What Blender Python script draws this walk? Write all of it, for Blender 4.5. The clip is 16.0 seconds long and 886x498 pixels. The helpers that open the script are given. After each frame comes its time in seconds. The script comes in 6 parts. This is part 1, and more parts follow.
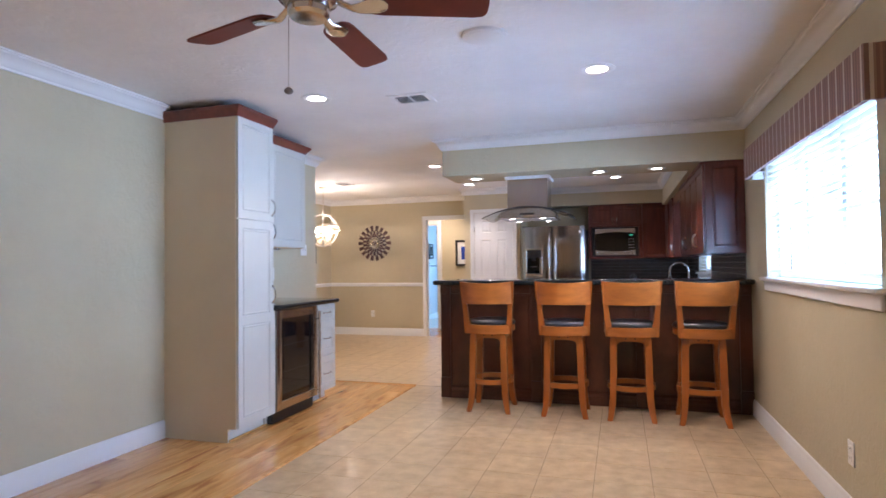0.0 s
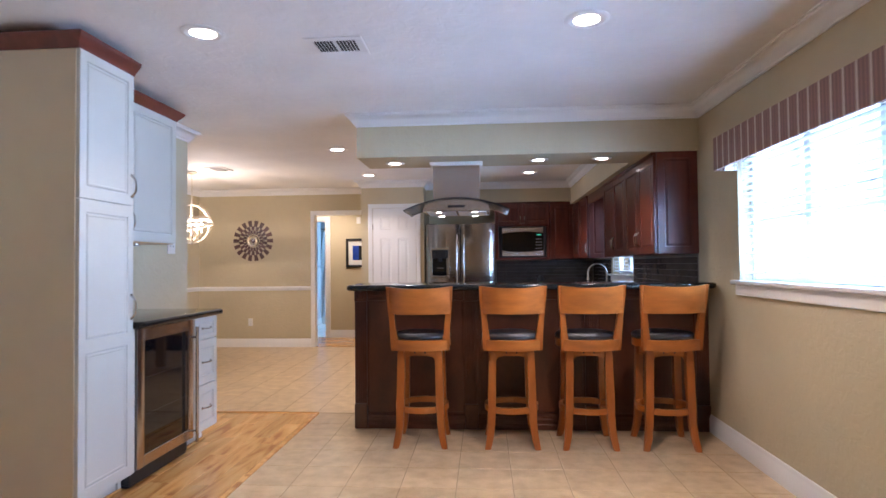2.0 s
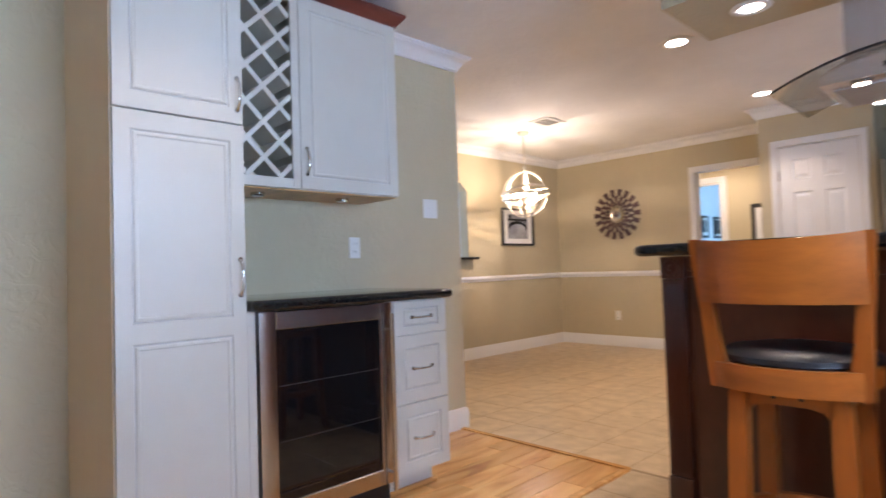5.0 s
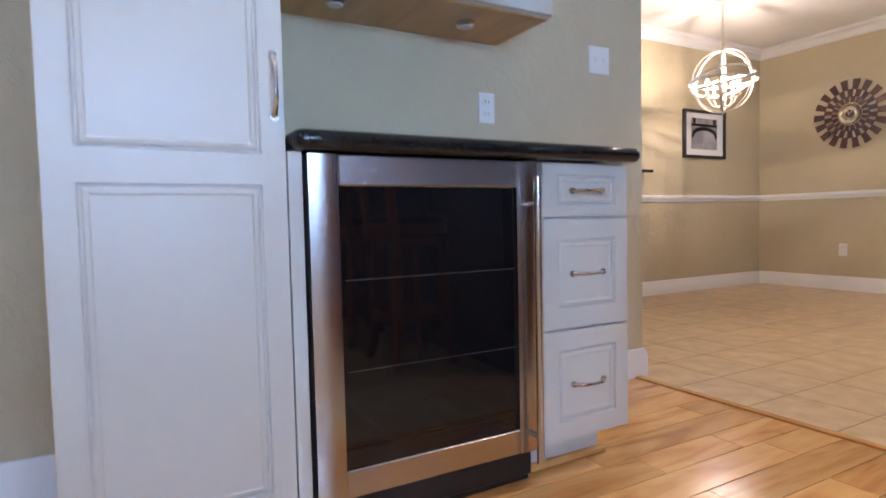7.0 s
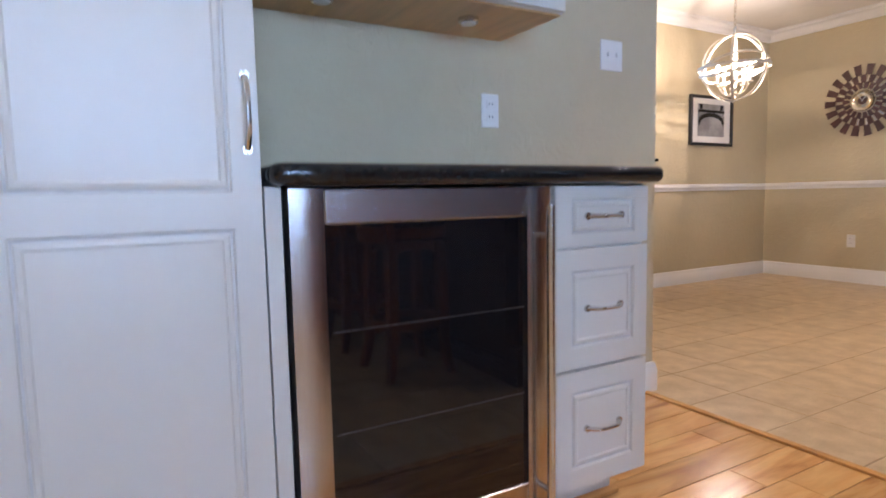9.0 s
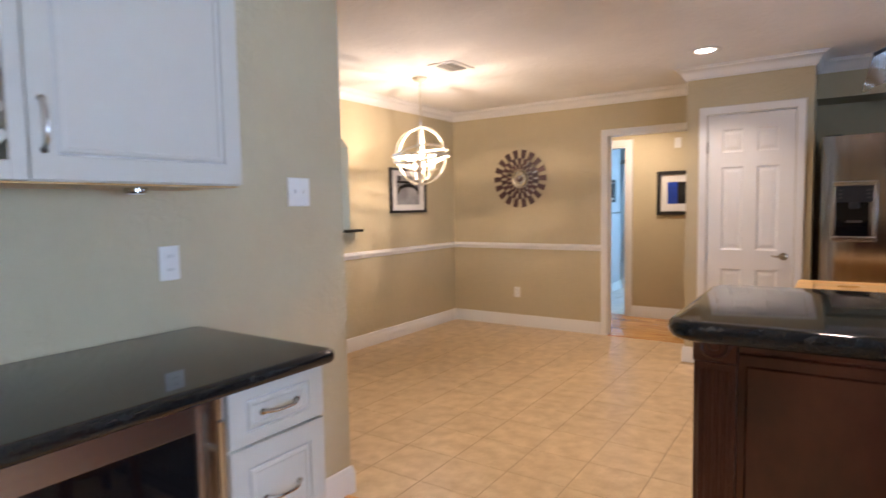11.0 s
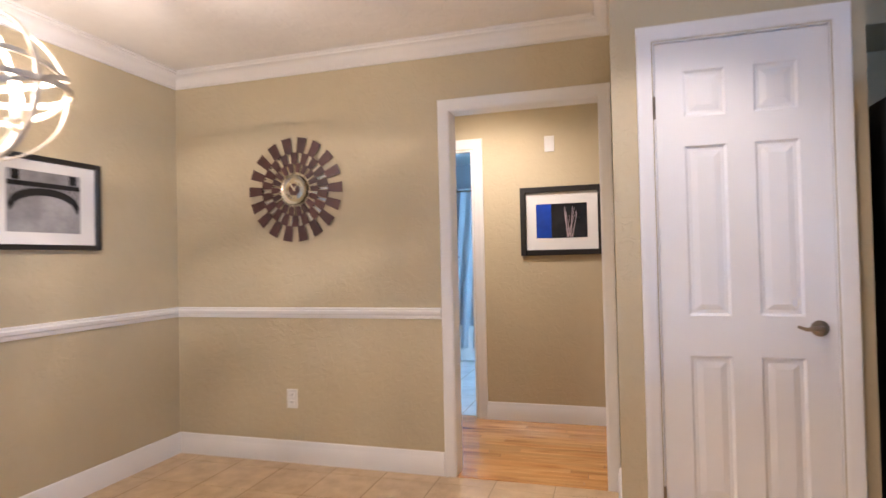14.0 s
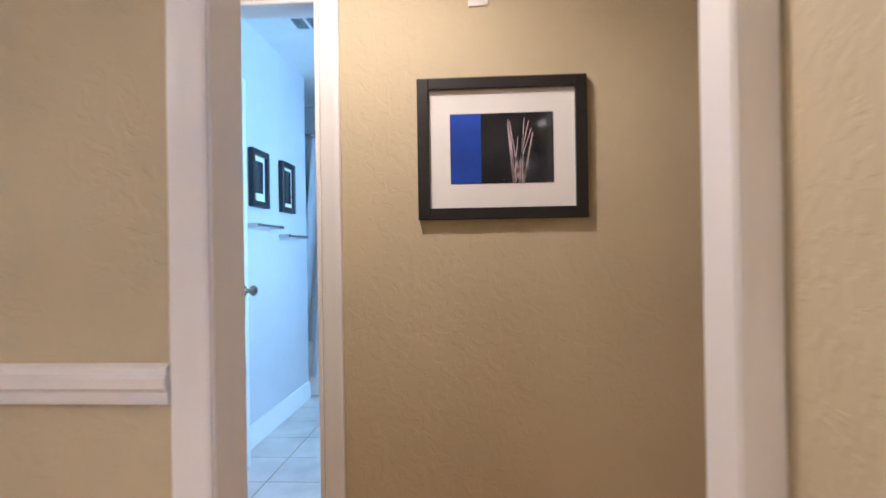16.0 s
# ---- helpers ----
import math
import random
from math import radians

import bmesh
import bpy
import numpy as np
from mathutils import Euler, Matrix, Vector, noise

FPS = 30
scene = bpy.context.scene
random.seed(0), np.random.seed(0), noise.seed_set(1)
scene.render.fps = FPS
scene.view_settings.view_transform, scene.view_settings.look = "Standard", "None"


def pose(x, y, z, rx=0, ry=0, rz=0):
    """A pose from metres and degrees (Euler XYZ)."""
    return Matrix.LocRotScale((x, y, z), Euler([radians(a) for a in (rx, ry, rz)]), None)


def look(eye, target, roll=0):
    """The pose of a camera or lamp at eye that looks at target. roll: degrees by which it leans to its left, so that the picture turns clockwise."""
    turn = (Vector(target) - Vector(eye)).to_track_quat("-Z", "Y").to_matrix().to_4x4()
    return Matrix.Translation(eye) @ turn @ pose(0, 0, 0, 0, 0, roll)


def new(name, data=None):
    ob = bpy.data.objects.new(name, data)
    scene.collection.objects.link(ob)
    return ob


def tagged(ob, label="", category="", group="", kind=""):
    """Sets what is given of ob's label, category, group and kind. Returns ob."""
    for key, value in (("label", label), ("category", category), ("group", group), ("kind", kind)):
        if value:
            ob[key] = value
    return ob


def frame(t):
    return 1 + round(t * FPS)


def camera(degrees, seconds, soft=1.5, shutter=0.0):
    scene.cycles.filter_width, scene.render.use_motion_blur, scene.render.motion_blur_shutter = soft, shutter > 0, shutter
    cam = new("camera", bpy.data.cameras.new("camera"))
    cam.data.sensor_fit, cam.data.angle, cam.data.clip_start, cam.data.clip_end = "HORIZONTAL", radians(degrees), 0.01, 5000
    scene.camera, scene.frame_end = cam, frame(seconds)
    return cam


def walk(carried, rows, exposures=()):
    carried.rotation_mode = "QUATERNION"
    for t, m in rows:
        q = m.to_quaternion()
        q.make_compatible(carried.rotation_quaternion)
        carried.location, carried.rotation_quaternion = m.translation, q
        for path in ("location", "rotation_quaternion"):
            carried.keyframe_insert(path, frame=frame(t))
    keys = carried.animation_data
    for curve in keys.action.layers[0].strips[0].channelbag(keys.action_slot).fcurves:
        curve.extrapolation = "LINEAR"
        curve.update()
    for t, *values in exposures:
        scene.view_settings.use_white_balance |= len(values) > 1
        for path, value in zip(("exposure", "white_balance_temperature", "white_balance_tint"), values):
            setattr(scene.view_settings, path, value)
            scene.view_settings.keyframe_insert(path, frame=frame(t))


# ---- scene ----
cam = camera(75.2, 16.0, shutter=0.45)
PATH = [
    (0, (0.16, 0.954, 1.242), (-0.426, 2.865, 1.297), -0.7),
    (0.5, (-0.018, 1.087, 1.271), (-0.437, 3.042, 1.325), -0.6),
    (1, (-0.248, 1.205, 1.256), (-0.51, 3.187, 1.312), -0.5),
    (1.5, (-0.406, 1.422, 1.247), (-0.574, 3.414, 1.304), -0.6),
    (2, (-0.464, 1.774, 1.246), (-0.607, 3.768, 1.3), -0.6),
    (2.5, (-0.471, 2.177, 1.229), (-0.615, 4.171, 1.284), -0.7),
    (3, (-0.429, 2.587, 1.196), (-0.618, 4.577, 1.255), -0.9),
    (3.5, (-0.37, 2.957, 1.123), (-0.9, 4.885, 1.188), -1.3),
    (4, (-0.336, 3.282, 1.071), (-1.239, 5.065, 1.137), -1.3),
    (4.5, (-0.327, 3.598, 1.056), (-1.483, 5.229, 1.121), -1.5),
    (5, (-0.405, 3.913, 1.036), (-1.842, 5.302, 1.105), -1.9),
    (5.2, (-0.465, 4.02, 1.026), (-1.993, 5.309, 1.085), -1.9),
    (7.3, (-1.279, 4.594, 0.674), (-3.033, 5.549, 0.556), -1.3),
    (7.5, (-1.327, 4.62, 0.629), (-3.083, 5.568, 0.492), -1.4),
    (8, (-1.387, 4.634, 0.573), (-3.151, 5.563, 0.415), -1.4),
    (8.2, (-1.397, 4.634, 0.599), (-3.164, 5.556, 0.433), -1.3),
    (10.3, (-1.192, 4.605, 1.307), (-2.643, 5.967, 1.111), -0.8),
    (10.5, (-1.182, 4.62, 1.319), (-2.543, 6.073, 1.133), -0.8),
    (11, (-1.205, 4.694, 1.341), (-2.316, 6.351, 1.198), -1.0),
    (11.5, (-1.34, 4.943, 1.353), (-2.223, 6.736, 1.269), -1.0),
    (12, (-1.561, 5.313, 1.367), (-2.291, 7.175, 1.342), -1.1),
    (12.5, (-1.787, 5.735, 1.342), (-2.461, 7.617, 1.359), -1.1),
    (13, (-1.946, 6.261, 1.303), (-2.562, 8.164, 1.332), -1.1),
    (13.5, (-2.101, 6.812, 1.258), (-2.711, 8.717, 1.28), -1.2),
    (14, (-2.204, 7.404, 1.207), (-2.775, 9.32, 1.241), -1.3),
    (14.5, (-2.360, 8.012, 1.196), (-2.833, 9.952, 1.211), -1.2),
    (15, (-2.480, 8.606, 1.140), (-2.836, 10.569, 1.176), -1.4),
    (15.5, (-2.548, 9.126, 1.120), (-2.765, 11.114, 1.150), -1.2),
    (16, (-2.647, 9.602, 1.106), (-2.776, 11.597, 1.112), -0.9),
]
walk(cam, [(t, look(eye, target, roll)) for t, eye, target, roll in PATH], [(0.0, 0.2, 6050, 25), (3.0, 0.15, 6100, 25), (4.5, 0.05, 6600, 25), (5.2, 0.0, 6500, 25), (7.5, -0.05, 6000, 25), (8.2, 0.0, 5900, 25), (10.5, 0.0, 6850, 25), (12.0, 0.12, 6550, 25), (13.5, 0.28, 6050, 25), (15.0, 0.27, 5900, 25), (16.0, 0.12, 5850, 25)])


# ---- world and lights ----
world = bpy.data.worlds.new("sky")
scene.world = world
world.use_nodes = True
_nt = world.node_tree
_sky = _nt.nodes.new("ShaderNodeTexSky")
_sky.sky_type = "NISHITA"
_sky.sun_disc = False
_sky.sun_elevation = radians(55)
_sky.sun_rotation = radians(200)
_nt.links.new(_sky.outputs[0], _nt.nodes["Background"].inputs[0])
_nt.nodes["Background"].inputs[1].default_value = 0.12

WARM = (1.0, 0.88, 0.72)
BULB = (1.0, 0.85, 0.66)
DAY = (0.40, 0.67, 1.0)


def sun_lamp(strength, direction):
    d = bpy.data.lights.new("sun", "SUN")
    d.energy, d.angle, d.color = strength, radians(0.5), (1.0, 0.95, 0.86)
    ob = new("sun", d)
    ob.matrix_world = look((0, 0, 0), direction)
    return ob


def spot_lamp(x, y, z, watts, color=WARM, angle=112, size=0.05):
    d = bpy.data.lights.new("spot", "SPOT")
    d.energy, d.color, d.spot_size, d.spot_blend, d.shadow_soft_size = watts, color, radians(angle), 0.6, size
    ob = new("spot", d)
    ob.location = (x, y, z)
    return ob


def point_lamp(x, y, z, watts, color=BULB, size=0.005):
    d = bpy.data.lights.new("bulb_light", "POINT")
    d.energy, d.color, d.shadow_soft_size = watts, color, size
    ob = new("bulb_light", d)
    ob.location = (x, y, z)
    return ob


def area_lamp(eye, target, width, height, watts, color=DAY):
    d = bpy.data.lights.new("window_light", "AREA")
    d.shape, d.size, d.size_y, d.energy, d.color = "RECTANGLE", width, height, watts, color
    ob = new("window_light", d)
    ob.matrix_world = look(eye, target)
    return ob


CEIL = 2.44
# The pair at y 0.90 is out of view, added to light the living room.
DOWNLIGHTS = [(-1.88, 4.58, CEIL), (0.05, 4.60, CEIL), (-1.88, 0.90, CEIL), (0.05, 0.90, CEIL),
              (-1.955, 7.555, CEIL), (-1.973, 9.27, CEIL), (0.13, 9.31, CEIL),
              (-1.20, 6.54, 2.10), (-0.01, 6.52, 2.10), (0.50, 6.52, 2.10)]
sun_lamp(2.5, (0.45, 0.5, -1.1))
for (_x, _y, _z), _w in zip(DOWNLIGHTS, (30, 114, 76, 130, 86, 43, 84, 34, 34, 34)):
    spot_lamp(_x, _y, _z - 0.02, _w, WARM, 94 if _x < -1.8 and _y < 5 else 112)
# daylight in the openings
area_lamp((1.345, 4.67, 1.574), (-1.0, 4.67, 1.574), 1.88, 0.88, 44)
# Extra strips added behind this window: two brighten the floor, one the ceiling.
for _z in (1.36, 1.70):
    area_lamp((1.43, 4.67, _z), (0.43, 4.63, _z - 1.45), 1.88, 0.26, 42)
area_lamp((1.41, 4.67, 1.30), (0.2, 4.95, 1.94), 1.88, 0.30, 46)
area_lamp((1.40, 8.81, 1.53), (0.0, 8.81, 1.53), 1.0, 0.82, 20)
area_lamp((-1.90, 13.0, 1.55), (-4.0, 13.0, 1.3), 0.85, 0.95, 60, (0.30, 0.68, 1.0))
# side room: unseen window, its place assumed, added to give bluish daylight
area_lamp((-7.93, 7.6, 1.5), (-5.0, 7.6, 1.5), 1.75, 1.15, 110)
# hall ceiling lamp
spot_lamp(-3.12, 10.86, CEIL - 0.02, 62, WARM, 166, 0.02)


# ---- materials ----
def material(name, color, rough=0.5, metal=0.0, var=0.08, scale=6.0, bump=0.0, bump_scale=60.0, coat=0.0,
             stretch=(1, 1, 1), rand=0.0, spec=0.5, fine=0.0, transmission=0.0, dark=None, detail=6.0):
    """A surface with two scales of variation in colour, and relief."""
    m = bpy.data.materials.new(name)
    m.use_nodes = True
    nt = m.node_tree
    b = nt.nodes["Principled BSDF"]
    b.inputs["Roughness"].default_value = rough
    b.inputs["Metallic"].default_value = metal
    b.inputs["Coat Weight"].default_value = coat
    b.inputs["Coat Roughness"].default_value = 0.08
    b.inputs["Specular IOR Level"].default_value = spec
    b.inputs["Transmission Weight"].default_value = transmission
    geo = nt.nodes.new("ShaderNodeNewGeometry")
    mp = nt.nodes.new("ShaderNodeMapping")
    mp.inputs["Scale"].default_value = stretch
    nt.links.new(geo.outputs["Position"], mp.inputs["Vector"])
    n1 = nt.nodes.new("ShaderNodeTexNoise")
    n1.inputs["Scale"].default_value = scale
    n1.inputs["Detail"].default_value = detail
    nt.links.new(mp.outputs[0], n1.inputs["Vector"])
    ramp = nt.nodes.new("ShaderNodeValToRGB")
    ramp.color_ramp.elements[0].position, ramp.color_ramp.elements[1].position = 0.3, 0.7
    lo = dark if dark else tuple(c * (1 - var) for c in color)
    hi = tuple(min(1.0, c * (1 + var)) for c in color)
    ramp.color_ramp.elements[0].color = (*lo, 1)
    ramp.color_ramp.elements[1].color = (*hi, 1)
    nt.links.new(n1.outputs["Fac"], ramp.inputs["Fac"])
    out = ramp.outputs["Color"]
    if fine:
        n2 = nt.nodes.new("ShaderNodeTexNoise")
        n2.inputs["Scale"].default_value = scale * 9
        n2.inputs["Detail"].default_value = 4
        nt.links.new(mp.outputs[0], n2.inputs["Vector"])
        mr = nt.nodes.new("ShaderNodeMapRange")
        mr.inputs[3].default_value, mr.inputs[4].default_value = 1 - fine, 1 + fine
        nt.links.new(n2.outputs["Fac"], mr.inputs[0])
        mul = nt.nodes.new("ShaderNodeVectorMath")
        mul.operation = "SCALE"
        nt.links.new(out, mul.inputs[0])
        nt.links.new(mr.outputs[0], mul.inputs["Scale"])
        out = mul.outputs[0]
    if rand:
        info = nt.nodes.new("ShaderNodeObjectInfo")
        mr = nt.nodes.new("ShaderNodeMapRange")
        mr.inputs[3].default_value, mr.inputs[4].default_value = 1 - rand, 1 + rand
        nt.links.new(info.outputs["Random"], mr.inputs[0])
        isl = nt.nodes.new("ShaderNodeMapRange")
        isl.inputs[3].default_value, isl.inputs[4].default_value = 1 - rand * 0.7, 1 + rand * 0.7
        nt.links.new(geo.outputs["Random Per Island"], isl.inputs[0])
        mm = nt.nodes.new("ShaderNodeMath")
        mm.operation = "MULTIPLY"
        nt.links.new(mr.outputs[0], mm.inputs[0])
        nt.links.new(isl.outputs[0], mm.inputs[1])
        mul = nt.nodes.new("ShaderNodeVectorMath")
        mul.operation = "SCALE"
        nt.links.new(out, mul.inputs[0])
        nt.links.new(mm.outputs[0], mul.inputs["Scale"])
        out = mul.outputs[0]
    nt.links.new(out, b.inputs["Base Color"])
    if bump:
        nb = nt.nodes.new("ShaderNodeTexNoise")
        nb.inputs["Scale"].default_value = bump_scale
        nb.inputs["Detail"].default_value = 4
        nt.links.new(mp.outputs[0], nb.inputs["Vector"])
        bp = nt.nodes.new("ShaderNodeBump")
        bp.inputs["Strength"].default_value = bump
        bp.inputs["Distance"].default_value = 0.004
        nt.links.new(nb.outputs["Fac"], bp.inputs["Height"])
        nt.links.new(bp.outputs[0], b.inputs["Normal"])
    return m


def plaster(name, color, strength, scale, rough=0.75, var=0.05):
    """Painted knock-down plaster: trowelled plateaus with ragged edges."""
    m = material(name, color, rough, var=var, scale=1.6, fine=0.03)
    nt = m.node_tree
    b = nt.nodes["Principled BSDF"]
    geo = nt.nodes.new("ShaderNodeNewGeometry")
    n = nt.nodes.new("ShaderNodeTexNoise")
    n.inputs["Scale"].default_value, n.inputs["Detail"].default_value = scale, 5
    n.inputs["Distortion"].default_value = 1.2
    nt.links.new(geo.outputs["Position"], n.inputs["Vector"])
    r = nt.nodes.new("ShaderNodeValToRGB")
    r.color_ramp.elements[0].position, r.color_ramp.elements[1].position = 0.47, 0.55
    nt.links.new(n.outputs["Fac"], r.inputs["Fac"])
    bp = nt.nodes.new("ShaderNodeBump")
    bp.inputs["Strength"].default_value, bp.inputs["Distance"].default_value = strength, 0.003
    nt.links.new(r.outputs["Color"], bp.inputs["Height"])
    nt.links.new(bp.outputs[0], b.inputs["Normal"])
    return m


def glow(name, color, strength):
    m = bpy.data.materials.new(name)
    m.use_nodes = True
    b = m.node_tree.nodes["Principled BSDF"]
    b.inputs["Base Color"].default_value = (*color, 1)
    b.inputs["Emission Color"].default_value = (*color, 1)
    b.inputs["Emission Strength"].default_value = strength
    return m


def clear_glass(name, color=(1, 1, 1), rough=0.0):
    m = bpy.data.materials.new(name)
    m.use_nodes = True
    b = m.node_tree.nodes["Principled BSDF"]
    b.inputs["Base Color"].default_value = (*color, 1)
    b.inputs["Transmission Weight"].default_value = 1.0
    b.inputs["Roughness"].default_value = rough
    b.inputs["IOR"].default_value = 1.45
    return m


WALL = plaster("khaki_wall_paint", (0.538, 0.459, 0.300), 0.30, 19)
CEILING = plaster("ceiling_paint", (0.83, 0.82, 0.80), 0.30, 11, 0.85)
BATHWALL = plaster("pale_bath_paint", (0.62, 0.60, 0.62), 0.15, 16)
BLUEROOM = plaster("pale_room_paint", (0.60, 0.62, 0.62), 0.15, 16)
TRIM = material("white_trim_paint", (0.80, 0.79, 0.77), 0.35, var=0.02, scale=3, bump=0.05, bump_scale=30)
CABWHITE = material("antique_white_cabinet_paint", (0.59, 0.562, 0.49), 0.38, var=0.02, scale=2.5, fine=0.015, bump=0.04, bump_scale=90)
# Greyer than the doors, for the thin line in each panel groove.
GROOVE = material("grey_groove", (0.52, 0.51, 0.48), 0.5, var=0.1, scale=20)
CABTAN = material("tan_cabinet_side", (0.70, 0.60, 0.44), 0.55, var=0.04, scale=1.5, fine=0.02, bump=0.05, bump_scale=160)
CHERRY = material("cherry_cornice", (0.16, 0.035, 0.022), 0.3, var=0.25, scale=5, stretch=(3, 0.6, 3), fine=0.1, coat=0.3)
MAHOG = material("dark_cherry_wood", (0.115, 0.025, 0.0145), 0.32, var=0.35, scale=4, stretch=(5, 5, 0.6), fine=0.12, coat=0.25)
BARWOOD = material("walnut_bar_wood", (0.082, 0.022, 0.010), 0.34, var=0.5, scale=2.2, stretch=(2, 2, 1.2), fine=0.2, coat=0.15)
HONEY = material("honey_oak_stool", (0.34, 0.091, 0.0125), 0.30, var=0.2, scale=5, stretch=(4, 4, 0.8), fine=0.1, coat=0.35)
HONEYX = material("honey_oak_bent", (0.385, 0.110, 0.016), 0.28, var=0.24, scale=4, stretch=(0.8, 4, 5), fine=0.1, coat=0.4)
LEATHER = material("black_leather", (0.012, 0.014, 0.02), 0.35, var=0.2, scale=20, bump=0.2, bump_scale=220)
GRANITE = material("black_granite", (0.012, 0.013, 0.013), 0.05, var=0.3, scale=60, fine=0.5, spec=0.45)
STEEL = material("brushed_steel", (0.50, 0.47, 0.45), 0.23, 1.0, var=0.06, scale=4, stretch=(30, 30, 0.6), bump=0.05, bump_scale=40)
STEELH = material("brushed_steel_across", (0.56, 0.54, 0.52), 0.25, 1.0, var=0.06, scale=4, stretch=(0.6, 0.6, 40), bump=0.05, bump_scale=40)
FRIDGESTEEL = material("wavy_brushed_steel", (0.47, 0.44, 0.42), 0.13, 1.0, var=0.1, scale=3, stretch=(9, 9, 0.25), bump=0.2, bump_scale=2.2)
STEELY = material("brushed_steel_rail", (0.50, 0.47, 0.45), 0.24, 1.0, var=0.06, scale=4, stretch=(30, 0.6, 30), bump=0.05, bump_scale=40)
CHROME = material("satin_nickel", (0.62, 0.60, 0.56), 0.18, 1.0, var=0.04, scale=20)
BLACK = material("black_plastic", (0.012, 0.012, 0.013), 0.4, var=0.2, scale=20)
BLACKGLASS = material("smoked_glass", (0.006, 0.006, 0.007), 0.04, var=0.1, scale=4, spec=0.5)
PLASTIC = material("white_plastic", (0.80, 0.79, 0.76), 0.35, var=0.02, scale=8)
# Dark for small parts, and for the shade painted into holes and vents.
SLOT = material("dark_parts_and_hole_shade", (0.06, 0.055, 0.05), 0.6, var=0.1, scale=20)
# Grey for small fittings; also paints the duct's shade behind one vent.
SHADE = material("grey_parts_and_duct_shade", (0.50, 0.50, 0.50), 0.5, var=0.05, scale=10)
BACKSPLASH = material("brown_glass_tile", (0.115, 0.088, 0.072), 0.24, var=0.2, scale=8, rand=0.14)
TILEJOINT = material("grey_tile_joint", (0.24, 0.21, 0.18), 0.8, var=0.1, scale=14)
GROUT = material("grout", (0.36, 0.265, 0.17), 0.9, var=0.15, scale=14, bump=0.2)
TILE = material("beige_floor_tile", (0.64, 0.478, 0.290), 0.28, var=0.0, scale=10.0, detail=12.0, fine=0.16, rand=0.04, bump=0.12, bump_scale=18, dark=(0.46, 0.315, 0.168))
GREYTILE = material("grey_bath_tile", (0.55, 0.54, 0.52), 0.3, var=0.15, scale=5, fine=0.05, rand=0.06)
BROWNTILE = material("brown_wall_tile", (0.16, 0.10, 0.07), 0.3, var=0.3, scale=9, rand=0.2)


def oak_planks(name, stretch):
    """Clear-coated natural oak: cathedral figure, dark streaks and a few knots, shifted from plank to plank."""
    m = material(name, (0.62, 0.30, 0.09), 0.2, var=0.1, scale=3, coat=0.35)
    nt = m.node_tree
    b = nt.nodes["Principled BSDF"]
    geo = nt.nodes.new("ShaderNodeNewGeometry")
    info = nt.nodes.new("ShaderNodeObjectInfo")
    far = nt.nodes.new("ShaderNodeMath")
    far.operation = "MULTIPLY"
    far.inputs[1].default_value = 53.0
    nt.links.new(info.outputs["Random"], far.inputs[0])
    shift = nt.nodes.new("ShaderNodeVectorMath")
    shift.operation = "ADD"
    nt.links.new(geo.outputs["Position"], shift.inputs[0])
    nt.links.new(far.outputs[0], shift.inputs[1])
    mp = nt.nodes.new("ShaderNodeMapping")
    mp.inputs["Scale"].default_value = stretch
    nt.links.new(shift.outputs[0], mp.inputs["Vector"])
    n = nt.nodes.new("ShaderNodeTexNoise")
    n.inputs["Scale"].default_value, n.inputs["Detail"].default_value, n.inputs["Distortion"].default_value = 1.5, 7, 1.6
    nt.links.new(mp.outputs[0], n.inputs["Vector"])
    ramp = nt.nodes.new("ShaderNodeValToRGB")
    el = ramp.color_ramp.elements
    el[0].position, el[0].color = 0.30, (0.37, 0.145, 0.040, 1)
    el[1].position, el[1].color = 0.72, (0.74, 0.43, 0.155, 1)
    for p, c in ((0.42, (0.56, 0.265, 0.08, 1)), (0.52, (0.66, 0.345, 0.11, 1))):
        el.new(p).color = c
    nt.links.new(n.outputs["Fac"], ramp.inputs["Fac"])
    grain = nt.nodes.new("ShaderNodeTexNoise")
    grain.inputs["Scale"].default_value, grain.inputs["Detail"].default_value = 14, 5
    nt.links.new(mp.outputs[0], grain.inputs["Vector"])
    tone = nt.nodes.new("ShaderNodeMapRange")
    tone.inputs[3].default_value, tone.inputs[4].default_value = 0.86, 1.14
    nt.links.new(grain.outputs["Fac"], tone.inputs[0])
    each = nt.nodes.new("ShaderNodeMapRange")
    each.inputs[3].default_value, each.inputs[4].default_value = 0.86, 1.16
    nt.links.new(info.outputs["Random"], each.inputs[0])
    both = nt.nodes.new("ShaderNodeMath")
    both.operation = "MULTIPLY"
    nt.links.new(tone.outputs[0], both.inputs[0])
    nt.links.new(each.outputs[0], both.inputs[1])
    mul = nt.nodes.new("ShaderNodeVectorMath")
    mul.operation = "SCALE"
    nt.links.new(ramp.outputs["Color"], mul.inputs[0])
    nt.links.new(both.outputs[0], mul.inputs["Scale"])
    knot = nt.nodes.new("ShaderNodeTexVoronoi")
    knot.inputs["Scale"].default_value = 0.62
    nt.links.new(mp.outputs[0], knot.inputs["Vector"])
    kr = nt.nodes.new("ShaderNodeMapRange")
    kr.inputs[1].default_value, kr.inputs[2].default_value, kr.inputs[3].default_value, kr.inputs[4].default_value = 0.03, 0.13, 1.0, 0.0
    nt.links.new(knot.outputs["Distance"], kr.inputs[0])
    mix = nt.nodes.new("ShaderNodeMixRGB")
    mix.inputs[2].default_value = (0.22, 0.065, 0.025, 1)
    nt.links.new(kr.outputs[0], mix.inputs[0])
    nt.links.new(mul.outputs[0], mix.inputs[1])
    nt.links.new(mix.outputs[0], b.inputs["Base Color"])
    return m


